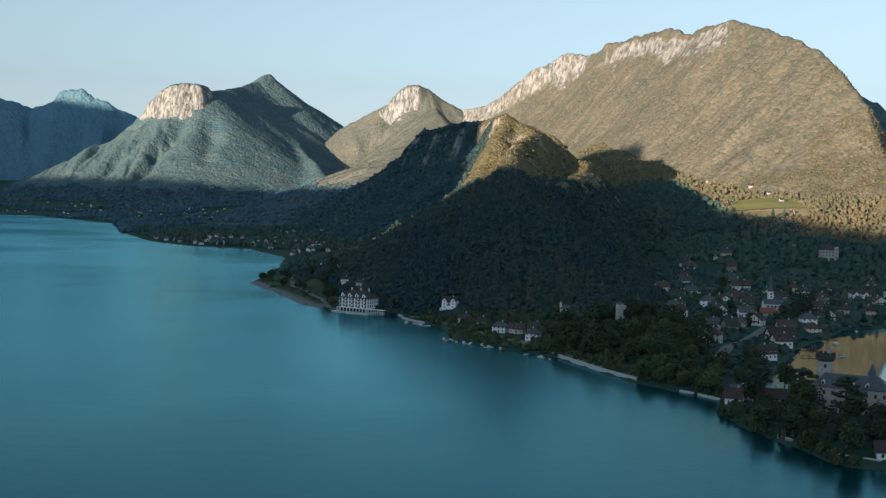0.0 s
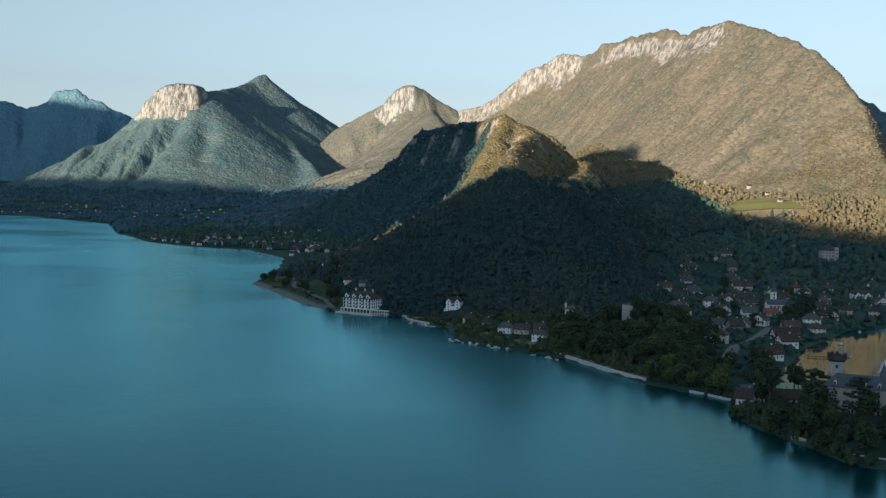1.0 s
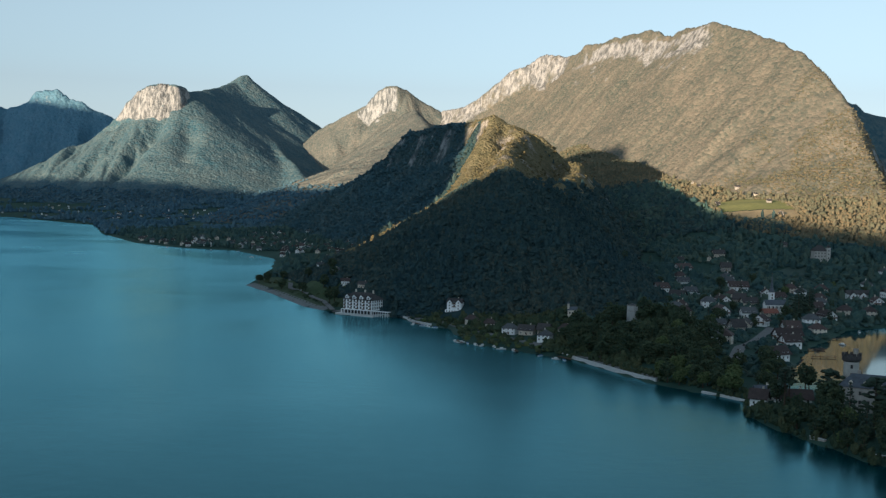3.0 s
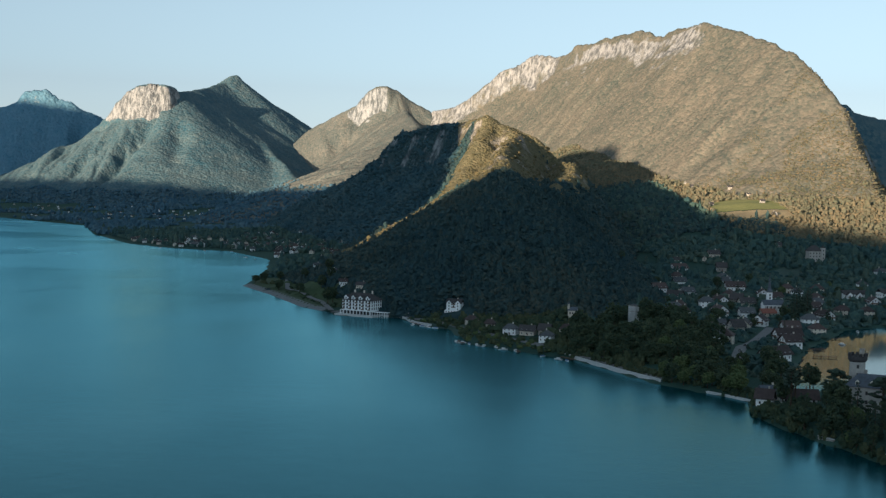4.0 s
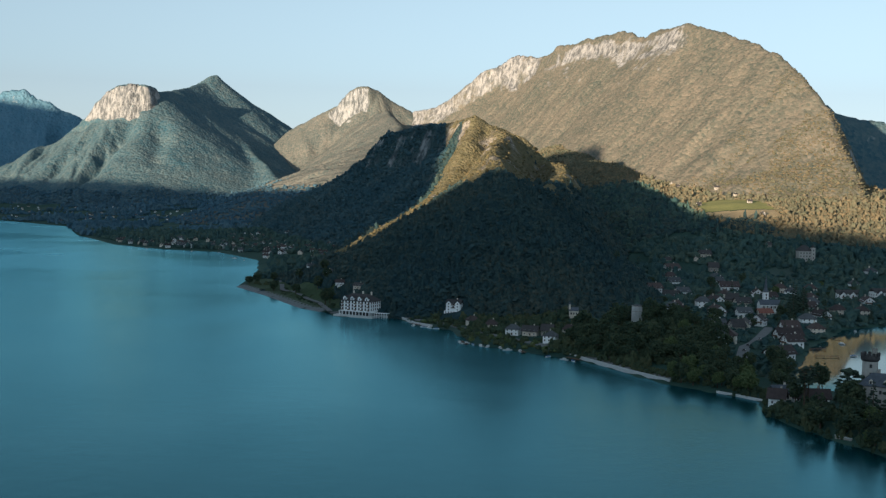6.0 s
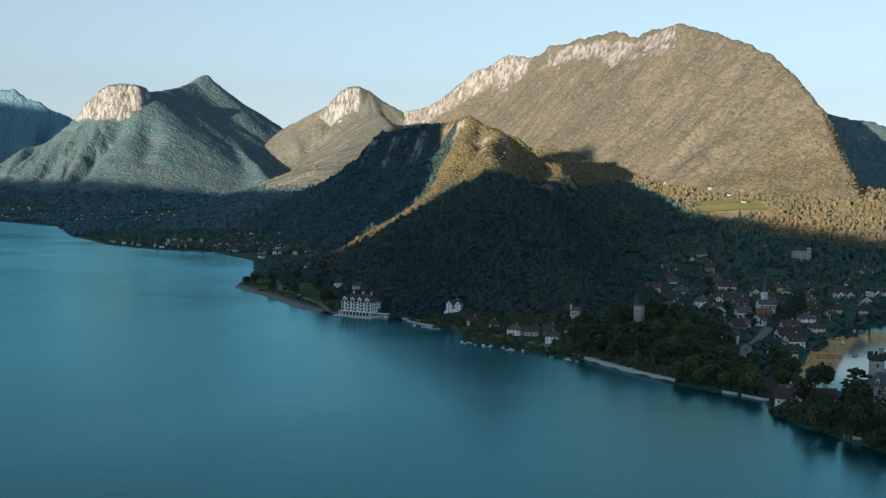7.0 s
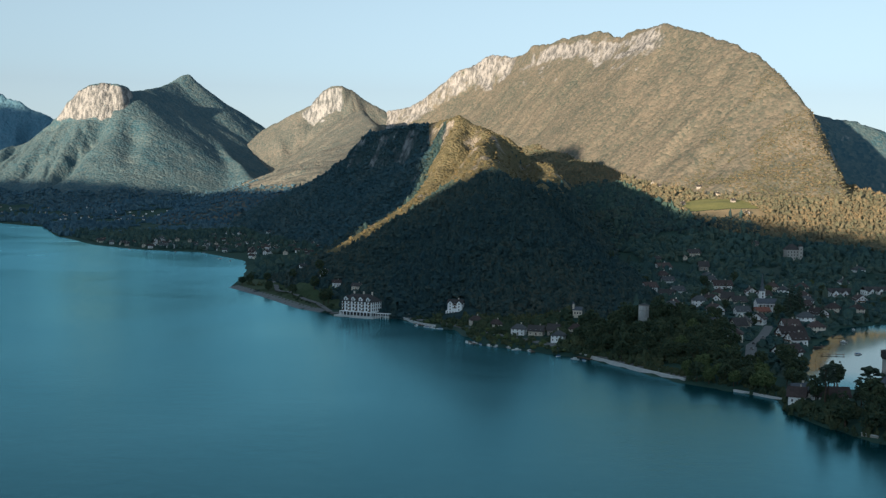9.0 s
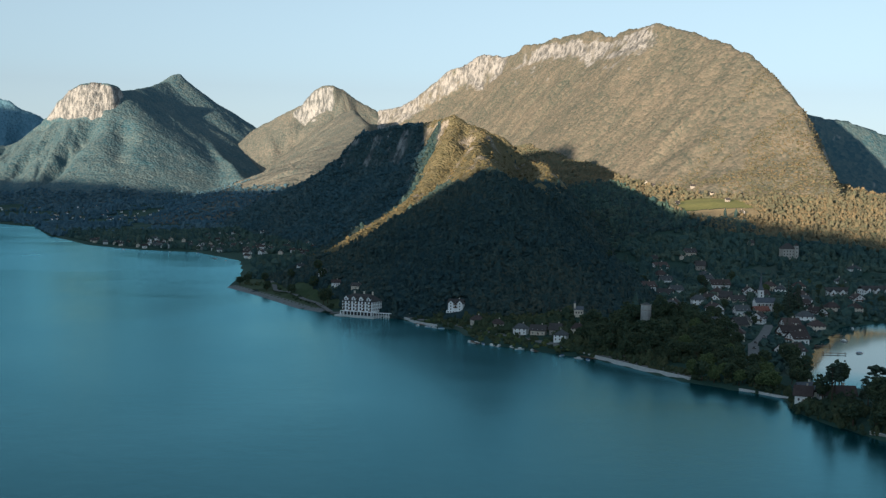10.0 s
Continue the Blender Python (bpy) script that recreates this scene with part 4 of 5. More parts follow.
def gable_house(label, L, W, E, R, wall, roof, floors=2, balcony=False, lean_to=False, gap=3.4, sides="SENW"):
    h = thing("house", label, "house", "houses of the lakeside villages")
    part("wall", prism([(-W / 2, -3), (-W / 2, E), (0, E + R), (W / 2, E), (W / 2, -3)], -L / 2, L / 2), wall, h)
    r = part("roof", saddle_roof(L, W, E, R, 1.25), roof, h)
    c = part("chimney", boxed(L * 0.22, W * 0.12, E + R * 0.5, 0.9, 0.7, R * 0.5 + 1.3), CREAM_WALL, r)
    part("chimney_cap", boxed(L * 0.22, W * 0.12, E + R + 1.3, 1.2, 1.0, 0.18), STONE, r)
    windows_round(h, WIN, L, W, floors, 1.0, 2.75, gap, sides)
    put_window(h, WIN, L / 2, 0, E + 0.1, 90)
    put_window(h, WIN, -L / 2, 0, E + 0.1, 270)
    part("door", boxed(L * 0.05, -W / 2 - 0.03, 0, 1.0, 0.12, 2.1), TIMBER, h, "brown wooden door")
    if balcony:
        b = part("balcony", boxed(-L / 2 - 0.75, 0, E - 2.1, 1.5, W * 0.86, 0.18), TIMBER, h, "timber balcony under the gable")
        part("railing", boxed(-L / 2 - 1.45, 0, E - 1.92, 0.1, W * 0.86, 0.95), TIMBER, b)
    if lean_to:
        part("annexe", boxed(L / 2 + 1.9, 0.6, -3, 3.8, W * 0.7, 5.4), wall, h)
        part("annexe_roof", prism([(-W * 0.35, 2.5), (W * 0.35 + 0.6, 2.5), (W * 0.35 + 0.6, 2.75), (-W * 0.35, 2.75)], L / 2, L / 2 + 4.3), roof, h)
    return h


def hip_house(label, L, W, E, R, wall, roof, floors=2):
    h = thing("house", label, "house", "houses of the lakeside villages")
    part("wall", boxed(0, 0, -3, L, W, E + 3), wall, h)
    r = part("roof", hip(L, W, E, R, 0.7, 0.4), roof, h)
    part("chimney", boxed(L * 0.15, 0.8, E + R * 0.5, 0.9, 0.8, R * 0.5 + 1.2), CREAM_WALL, r)
    windows_round(h, WIN, L, W, floors, 1.0, 2.75, 3.2)
    part("door", boxed(0.3, -W / 2 - 0.03, 0, 1.1, 0.12, 2.1), TIMBER, h, "brown wooden door")
    return h


# ---- houses ----
KINDS = [
    gable_house("white rendered chalet with a brown tiled roof and balcony", 12, 10.5, 4.7, 3.9, WHITE_WALL, TILE_ROOF, 2, True),
    gable_house("cream rendered house with a dark tiled roof", 13, 9.5, 4.8, 3.8, CREAM_WALL, DARK_ROOF, 2),
    gable_house("white house with a slate roof and low annexe", 11, 9, 4.9, 3.5, WHITE_WALL, GREY_ROOF, 2, False, True),
    hip_house("square cream house with a hipped brown roof", 11, 10, 5.2, 4.2, CREAM_WALL, TILE_ROOF),
    gable_house("long white farmhouse with a brown tiled roof", 18, 10, 4.6, 4.1, WHITE_WALL, TILE_ROOF, 2, True),
    gable_house("old stone house with a dark steep roof", 10, 8.5, 5.2, 4.3, STONE, DARK_ROOF, 2),
    hip_house("white villa with a hipped slate roof", 12, 10.5, 5.4, 4.2, WHITE_WALL, GREY_ROOF),
]
RED_ANNEXE = gable_house("low house with a bright red tiled roof", 11, 9, 3.4, 2.6, CREAM_WALL, RED_ROOF, 1)
SMALL = [
    gable_house("small white house with a brown roof among trees", 10, 8, 5.0, 2.8, WHITE_WALL, TILE_ROOF, 2, False, False, 4.5, "SW"),
    gable_house("small pale house with a dark roof among trees", 11, 8, 4.8, 2.8, CREAM_WALL, DARK_ROOF, 2, False, False, 4.5, "SW"),
    gable_house("small white house with a grey slate roof", 9, 8, 5.2, 2.8, WHITE_WALL, GREY_ROOF, 2, False, False, 4.5, "SW"),
]
pick = random.Random(3)


def settle(kinds, places, first, size=1.0):
    """Sets each kind down once and copies it over the other places."""
    for i, (x, y, turn) in enumerate(places):
        m = pose(x, y, from_terrain(x, y) + 0.2, 0, 0, turn)
        k = kinds[i % len(kinds)] if i < len(kinds) else kinds[pick.randrange(len(kinds))]
        if first and i < len(kinds):
            k.matrix_basis = m
        else:
            copy_thing(k, m).scale = (size, size, size)


settle(KINDS, VILLAGE, True)
settle([KINDS[0], KINDS[3], KINDS[4], KINDS[6]], BAYSIDE, False)
settle([KINDS[3], KINDS[6], KINDS[1], KINDS[5]], LAKESIDE, False, 0.8)
settle(KINDS, INFILL, False)
settle(SMALL, FAR_VILLAGE, True, 0.78)
settle(SMALL, HILL_FOOT, False, 0.72)
settle([KINDS[5], SMALL[1], KINDS[5]], UPLAND, False, 0.62)
settle(SMALL, PLAIN, False, 0.56)
RED_ANNEXE.matrix_basis = pose(232, 1026, from_terrain(232, 1026) + 0.2, 0, 0, 8)


def apartment_house():
    """A long low block of flats with cross gables and balconies."""
    h = thing("apartment_house", "long white block of flats with dark gables and balconies", "apartment house", "flats above the bay")
    part("wall", boxed(0, 0, -2, 30, 10, 9.4), WHITE_WALL, h)
    r = part("roof", saddle_roof(30, 10, 7.4, 3.0, 0.7), DARK_ROOF, h)
    windows_round(h, WIN, 30, 10, 2, 1.2, 2.8, 3.2, "SEW")
    for x in (-10, 0, 10):
        g = part("cross_gable", prism([(-2.8, 0), (-2.8, 6.6), (0, 9.2), (2.8, 6.6), (2.8, 0)], -7.2, 0), WHITE_WALL, h)
        g.matrix_basis = pose(x, 0, 0, 0, 0, 90)
        q = part("gable_roof", prism([(-3.5, 6.1), (0, 9.3), (3.5, 6.1), (3.5, 6.4), (0, 9.65), (-3.5, 6.4)], -8.0, 0), DARK_ROOF, h)
        q.matrix_basis = pose(x, 0, 0, 0, 0, 90)
        for z in (1.0, 4.0):
            put_window(h, WIN_TALL, x, -7.2, z, 0)
        b = part("balcony", boxed(x, -7.9, 3.6, 4.8, 1.4, 0.18), CONCRETE, h)
        part("railing", boxed(x, -8.55, 3.78, 4.8, 0.08, 0.9), TIMBER, b)
    return h


FLATS = apartment_house()
FLATS.matrix_basis = pose(350, 1158, from_terrain(350, 1158) + 0.2, 0, 0, 10)
copy_thing(FLATS, pose(388, 1167, from_terrain(388, 1167) + 0.2, 0, 0, 14))


# ---- the lakeside hotel ----
def hotel():
    L, W, E = 28.0, 16.0, 11.9
    h = thing("hotel", "large white lakeside hotel with arcade, balconies and dark roof", "hotel", "", pose(-108.5, 999, 1.2, 0, 0, -29))
    part("terrace", boxed(0, -1.5, -2.0, L + 9, W + 7, 2.3), CONCRETE, h, "pale stone terrace at the water")
    part("wall", boxed(0, 0, 0, L, W, E), WHITE_WALL, h)
    n = 9
    for i in range(n + 1):
        x = i * (L + 0.6) / n - (L + 0.6) / 2
        part("column", boxed(x, -W / 2 - 2.4, 0, 0.55, 0.55, 3.3, bevel=0.06), WHITE_WALL, h)
    part("arcade_roof", boxed(0, -W / 2 - 1.3, 3.3, L + 1.4, 2.9, 0.35), WHITE_WALL, h)
    part("arcade_glazing", boxed(0, -W / 2 - 0.06, 0.3, L - 0.8, 0.12, 2.8), PANE, h, "dark glazed ground floor front")
    part("side_glazing", boxed(L / 2 + 0.06, 0, 0.3, 0.12, W - 1.2, 2.8), PANE, h, "dark glazed ground floor side")
    for f in range(3):
        z = 4.0 + f * 2.65
        for i in range(n):
            put_window(h, WIN_TALL, (i + 0.5) * L / n - L / 2, -W / 2, z + 0.25, 0)
        for i in range(5):
            put_window(h, WIN_TALL, L / 2, (i + 0.5) * W / 5 - W / 2, z + 0.25, 90)
            put_window(h, WIN_TALL, -L / 2, (i + 0.5) * W / 5 - W / 2, z + 0.25, 270)
        part("string_course", boxed(0, 0, z - 0.35, L + 0.3, W + 0.3, 0.22), WHITE_WALL, h)
        for i in range(0, n, 2):
            b = part("balcony", boxed((i + 0.5) * L / n - L / 2, -W / 2 - 0.6, z - 0.1, 2.5, 1.2, 0.16), WHITE_WALL, h)
            part("railing", boxed((i + 0.5) * L / n - L / 2, -W / 2 - 1.15, z + 0.06, 2.5, 0.07, 0.85), TIMBER, b)
    r = part("roof", hip(L, W, E, 5.4, 0.8, 0.62), DARK_ROOF, h)
    for i in range(4):
        x = (i + 0.5) * L / 4 - L / 2
        g = prism([(-1.7, 0), (-1.7, 2.3), (0, 3.9), (1.7, 2.3), (1.7, 0)], 0, 5.5)
        bmesh.ops.transform(g, matrix=pose(x, -W / 2 - 0.1, E - 0.1, 0, 0, 90), verts=g.verts)
        d = part("dormer", g, WHITE_WALL, r, "white gabled dormer")
        put_window(d, WIN, x, -W / 2 - 0.12, E + 0.6, 0)
        g = prism([(-2.1, 2.0), (0, 4.0), (2.1, 2.0), (2.1, 2.25), (0, 4.3), (-2.1, 2.25)], -0.3, 6)
        bmesh.ops.transform(g, matrix=pose(x, -W / 2 - 0.1, E - 0.1, 0, 0, 90), verts=g.verts)
        part("dormer_roof", g, DARK_ROOF, r)
    for x in (-8, 1, 9):
        part("chimney", boxed(x, 1.5, E + 4.2, 1.1, 0.9, 3.2), CREAM_WALL, r)
    pav = part("pergola", boxed(L / 2 + 9, -W / 2 + 1.0, 3.1, 15, 4.5, 0.3), WHITE_WALL, h, "white flat-roofed pergola beside the terrace")
    for i in range(7):
        part("pergola_post", boxed(L / 2 + 2.2 + i * 2.3, -W / 2 - 1.0, -1.2, 0.35, 0.35, 4.3), WHITE_WALL, pav)
    return h


hotel()


# ---- the gabled villa under the wood ----
def villa():
    h = thing("villa", "white three-storey villa with gables and balconies", "villa", "", pose(-32, 979, 7.0, 0, 0, -14))
    part("wall", boxed(0, 0, -2, 14, 10, 10.5), WHITE_WALL, h)
    part("plinth", boxed(0, -1.6, -2, 16.5, 11.5, 3.4), WHITE_WALL, h)
    r = part("roof", saddle_roof(14, 10, 8.5, 3.6), DARK_ROOF, h)
    for x in (-4.2, 4.2):
        g = prism([(-2.3, 0), (-2.3, 8.6), (0, 11.2), (2.3, 8.6), (2.3, 0)], 0, 4.5)
        bmesh.ops.transform(g, matrix=pose(x, -6.2, 0, 0, 0, 90), verts=g.verts)
        part("gable_bay", g, WHITE_WALL, h)
        g = prism([(-2.9, 8.2), (0, 11.4), (2.9, 8.2), (2.9, 8.5), (0, 11.75), (-2.9, 8.5)], -0.5, 6)
        bmesh.ops.transform(g, matrix=pose(x, -6.2, 0, 0, 0, 90), verts=g.verts)
        part("gable_roof", g, DARK_ROOF, h)
        for z in (2.0, 4.9, 7.6):
            put_window(h, WIN, x, -6.2, z, 0)
    for z in (3.9, 6.7):
        b = part("balcony", boxed(0, -5.7, z, 4.0, 1.4, 0.18), WHITE_WALL, h)
        part("railing", boxed(0, -6.35, z + 0.18, 4.0, 0.08, 0.9), TIMBER, b)
        put_window(h, WIN_TALL, 0, -5.0, z + 0.25, 0)
    windows_round(h, WIN, 14, 10, 3, 1.6, 2.75, 3.2, "EW")
    for i in range(6):
        put_window(h, WIN, i * 2.6 - 6.5, -7.35, -0.6, 0)
    part("chimney", boxed(2.5, 1, 10.2, 0.9, 0.8, 3.2), CREAM_WALL, r)
    h.scale = (0.86, 0.86, 0.82)
    return h


villa()


# ---- the church ----
def church():
    z = from_terrain(237, 1046)
    h = thing("church", "pale village church with a slate roof and pointed steeple", "church", "", pose(241.5, 1046, z + 1.2, 0, 0, 4))
    part("nave", prism([(-4.5, -2), (-4.5, 6.6), (0, 10.2), (4.5, 6.6), (4.5, -2)], -9, 9), WHITE_WALL, h)
    part("nave_roof", saddle_roof(18, 9, 6.6, 3.6, 0.5), SLATE_ROOF, h)
    for i in range(5):
        put_window(h, WIN_TALL, i * 3.3 - 6.0, -4.5, 3.2, 0)
        part("buttress", boxed(i * 3.3 - 7.65, -4.8, -2, 0.6, 0.7, 7.2), STONE, h)
    t = part("tower", boxed(-1, 6.6, -2, 4.2, 4.2, 18.5), WHITE_WALL, h)
    part("cornice", boxed(-1, 6.6, 16.3, 4.8, 4.8, 0.4), STONE, t)
    for z0 in (10.6, 13.2):
        put_window(t, WIN_STONE, -1, 4.5, z0, 0)
        put_window(t, WIN_STONE, 1.1, 6.6, z0, 90)
    bm = bmesh.new()
    tube(bm, -1, 6.6, 16.6, 2.8, 1.3, 3.6, 8)
    tube(bm, -1, 6.6, 20.1, 1.4, 0.05, 12.0, 8)
    part("steeple", bm, SLATE_ROOF, t, "pointed slate steeple")
    bm = boxed(-1, 6.6, 31.8, 0.12, 0.12, 1.6)
    block(bm, -1, 6.6, 32.6, 0.8, 0.12, 0.12)
    part("cross", bm, TIMBER, t)
    part("sacristy", prism([(-3, -2), (-3, 3.4), (0, 5.2), (3, 3.4), (3, -2)], 9, 13), CREAM_WALL, h)
    part("sacristy_roof", prism([(-3.5, 3.2), (0, 5.3), (3.5, 3.2), (3.5, 3.45), (0, 5.6), (-3.5, 3.45)], 8.8, 13.4), RED_ROOF, h)
    return h


church()


# ---- chapel and tower in the wood ----
def chapel():
    z = from_terrain(56, 907)
    h = thing("chapel", "small pale stone chapel with a bell gable among trees", "chapel", "", pose(56, 907, z, 0, 0, -12))
    part("nave", prism([(-3.2, -3), (-3.2, 6), (0, 8.6), (3.2, 6), (3.2, -3)], -4, 4), CREAM_WALL, h)
    part("roof", saddle_roof(8, 6.4, 6, 2.6, 0.4), SLATE_ROOF, h)
    part("bell_gable", boxed(-3.6, -1.4, 5, 1.6, 2.2, 6.6), CREAM_WALL, h)
    bm = tube(bmesh.new(), -3.6, -1.4, 11.6, 1.5, 0.02, 2.2, 4)
    part("bell_gable_roof", bm, SLATE_ROOF, h)
    for i in range(3):
        put_window(h, WIN_STONE, i * 2.3 - 2.0, -3.2, 2.2, 0)
    h.scale = (0.84, 0.84, 0.8)
    return h


chapel()


def old_tower():
    z = from_terrain(89, 824) + 0.3
    h = thing("tower", "pale eight-sided old stone tower rising from the wooded knoll", "tower", "", pose(89, 824, z - 1.0, 0, 0, 10))
    part("shaft", tube(bmesh.new(), 0, 0, -6, 4.0, 3.75, 17.6, 8), RUIN_STONE, h)
    part("string_course", tube(bmesh.new(), 0, 0, 8.2, 3.98, 3.98, 0.35, 8), STONE, h)
    part("parapet", tube(bmesh.new(), 0, 0, 11.6, 3.95, 3.95, 0.5, 8), STONE, h)
    cap = tube(bmesh.new(), 0, 0, 12.1, 3.5, 0.8, 1.1, 8)
    part("roof", cap, GREY_ROOF, h, "low weathered grey roof")
    for a in (-100, -55, -10):
        for z0 in (3.6, 8.9):
            put_window(h, WIN_STONE, 3.52 * math.cos(radians(a + 10)), 3.52 * math.sin(radians(a + 10)), z0, a + 100)
    return h


old_tower()


def manor():
    z = from_terrain(387, 1422)
    h = thing("manor", "pale stone manor house with a corner turret", "manor", "", pose(387, 1424, z, 0, 0, 6))
    part("wall", boxed(0, 0, -4, 16, 12, 16, bevel=0.1), CASTLE_WALL, h)
    part("roof", hip(16, 12, 12.2, 6.4, 0.5, 0.3), DARK_ROOF, h)
    t = part("turret", boxed(8.6, -5.4, -4, 4.4, 4.4, 20), CASTLE_WALL, h)
    part("turret_roof", tube(bmesh.new(), 8.6, -5.4, 16, 3.3, 0.05, 3.6, 4, (0, 0, 45)), DARK_ROOF, t)
    for i in range(4):
        for f in range(3):
            put_window(h, WIN_STONE, i * 3.6 - 6.0, -6.0, 1.2 + f * 3.6, 0)
    for f in range(3):
        put_window(t, WIN_STONE, 8.6, -7.6, 3.0 + f * 4.4, 0)
    return h


manor()


# ---- the castle on the spit ----
def castle():
    h = thing("castle", "lakeside castle with blue slate roof and battlemented round tower", "castle", "", pose(169, 567, 5.0, 0, 0, -24))
    L, W, E = 34.0, 13.0, 13.2
    part("wall", boxed(0, 0, -4, L, W, E + 4), CASTLE_WALL, h, "pale beige stone walls")
    r = part("roof", hip(L, W, E, 5.4, 0.6, 0.7), SLATE_ROOF, h, "steep blue slate roof")
    n = 9
    for i in range(n):
        x = (i + 0.5) * L / n - L / 2
        for z in (1.4, 5.2, 9.4):
            put_window(h, WIN_STONE, x, -W / 2, z, 0)
    for i in range(4):
        for z in (1.4, 5.2, 9.4):
            put_window(h, WIN_STONE, L / 2, (i + 0.5) * W / 4 - W / 2, z, 90)
            put_window(h, WIN_STONE, -L / 2, (i + 0.5) * W / 4 - W / 2, z, 270)
    for x in (-12, -5.5, 1, 7.5):
        d = part("dormer", prism([(-0.8, 0), (-0.8, 1.6), (0, 2.3), (0.8, 1.6), (0.8, 0)], 0, 3.2), CREAM_WALL, r, "pale dormer")
        d.matrix_basis = pose(x, -W / 2 + 0.5, E + 0.5, 0, 0, 90)
        p = part("dormer_pane", boxed(-0.03, 0, 0.35, 0.08, 0.9, 1.2), PANE, d)
    for x in (-9, 6):
        part("chimney", boxed(x, 1.6, E + 3.2, 1.5, 0.9, 3.8), STONE, r)
    part("cornice", boxed(0, 0, E - 0.75, L + 0.5, W + 0.5, 0.35), STONE, h)
    # the old round keep behind the house
    bm = tube(bmesh.new(), 0, 0, -4, 3.9, 3.6, 28.3, 28)
    k = part("keep", bm, CASTLE_WALL, h, "round grey keep")
    k.matrix_basis = pose(-13.5, 8.3, 0)
    tube_bm = tube(bmesh.new(), 0, 0, 23.0, 3.7, 4.5, 1.0, 28)
    tube(tube_bm, 0, 0, 24.0, 4.5, 4.5, 1.6, 28)
    part("corbel_ring", tube_bm, DARK_ROOF, k, "dark corbelled parapet")
    merlon = boxed(0, 0, 0, 0.75, 1.35, 1.5, bevel=0.05)
    first = part("merlon", merlon, DARK_ROOF, k)
    for i in range(11):
        m = first if i == 0 else part("merlon", first.data, None, k)
        a = i * 2 * math.pi / 11
        m.matrix_basis = pose(4.15 * math.cos(a), 4.15 * math.sin(a), 25.6, 0, 0, math.degrees(a))
    bm = tube(bmesh.new(), 1.9, -0.6, 25.4, 1.2, 1.2, 3.4, 12)
    part("stair_turret", bm, STONE, k)
    for z in (4, 10, 16, 20):
        put_window(k, WIN_STONE, 0.6, -3.62, z, 0)
    bm = bmesh.new()
    for i in range(9):
        a = i * 2 * math.pi / 9
        block(bm, 1.9 + 1.15 * math.cos(a), -0.6 + 1.15 * math.sin(a), 28.8, 0.35, 0.5, 0.6, math.degrees(a))
    part("turret_crown", bm, STONE, k)
    # the stair tower with its pointed roof
    t = part("stair_tower", tube(bmesh.new(), 8.0, 6.4, -4, 2.9, 2.8, 18.5, 20), STONE, h)
    part("pointed_roof", tube(bmesh.new(), 8.0, 6.4, 14.5, 3.5, 0.05, 9.6, 20), SLATE_ROOF, t, "tall pointed slate roof")
    put_window(t, WIN_STONE, 8.0, 3.55, 11.8, 0)
    return h


castle()


# ---- small buildings on the spit ----
BOAT_HOUSE = gable_house("white-walled boathouse with a brown tiled roof at the shore", 9.0, 7.5, 5.2, 4.2, WHITE_WALL, TILE_ROOF, 1)
BOAT_HOUSE.matrix_basis = pose(122.5, 603, 2.0, 0, 0, -25)
BOAT_HOUSE.scale = (0.86, 0.86, 0.86)
slate_wing = gable_house("low wing with a blue slate roof behind the boathouse", 9, 6, 5.2, 2.6, CREAM_WALL, SLATE_ROOF, 1)
slate_wing.matrix_basis = pose(127, 612, 2.6, 0, 0, 10)
barn = gable_house("long low barn with a dark brown roof", 17, 8, 3.6, 3.4, WHITE_WALL, TILE_ROOF, 1)
barn.matrix_basis = pose(138.5, 601, 3.6, 0, 0, -6)
gate_house = gable_house("small white gatehouse with a red-brown roof at the water", 9, 7, 4.0, 3.0, WHITE_WALL, TILE_ROOF, 1)
gate_house.matrix_basis = pose(161, 488, 1.8, 0, 0, -12)


# ---- trees that can be told apart ----
def clumps(rng, centres, radii, material, squash=0.85, rough=0.3):
    c, r = np.array(centres), np.array(radii)
    v, f = BALLS[1]
    k = 1 + rough * (rng.random((len(c), len(v))) * 2 - 1)
    co = c[:, None, :] + v[None] * (r[:, None] * k)[..., None] * np.array([1, 1, squash])
    return joined("crown", co.reshape(-1, 3), (f[None] + (np.arange(len(c)) * len(v))[:, None, None]).reshape(-1, 3), material, True)


def trunk_mesh(height, r, lean, limbs, rng, reach=0.55):
    bm = bmesh.new()
    steps, x, y = 4, 0.0, 0.0
    for i in range(steps):
        h = height / steps
        tube(bm, x, y, i * h - (0.6 if i == 0 else 0.05), r * (1 - 0.18 * i), r * (1 - 0.18 * (i + 1)), h + (0.65 if i == 0 else 0.1), 7, (lean * i, lean, 0))
        x, y = x + h * math.sin(radians(lean)), y - h * math.sin(radians(lean * i))
    for i in range(limbs):
        a = i * 2.4 + rng.random()
        tube(bm, x * 0.8, y * 0.8, height * (0.55 + 0.4 * rng.random()), r * 0.4, r * 0.12, height * reach, 5, (50 * math.cos(a), 50 * math.sin(a), 0))
    return bm


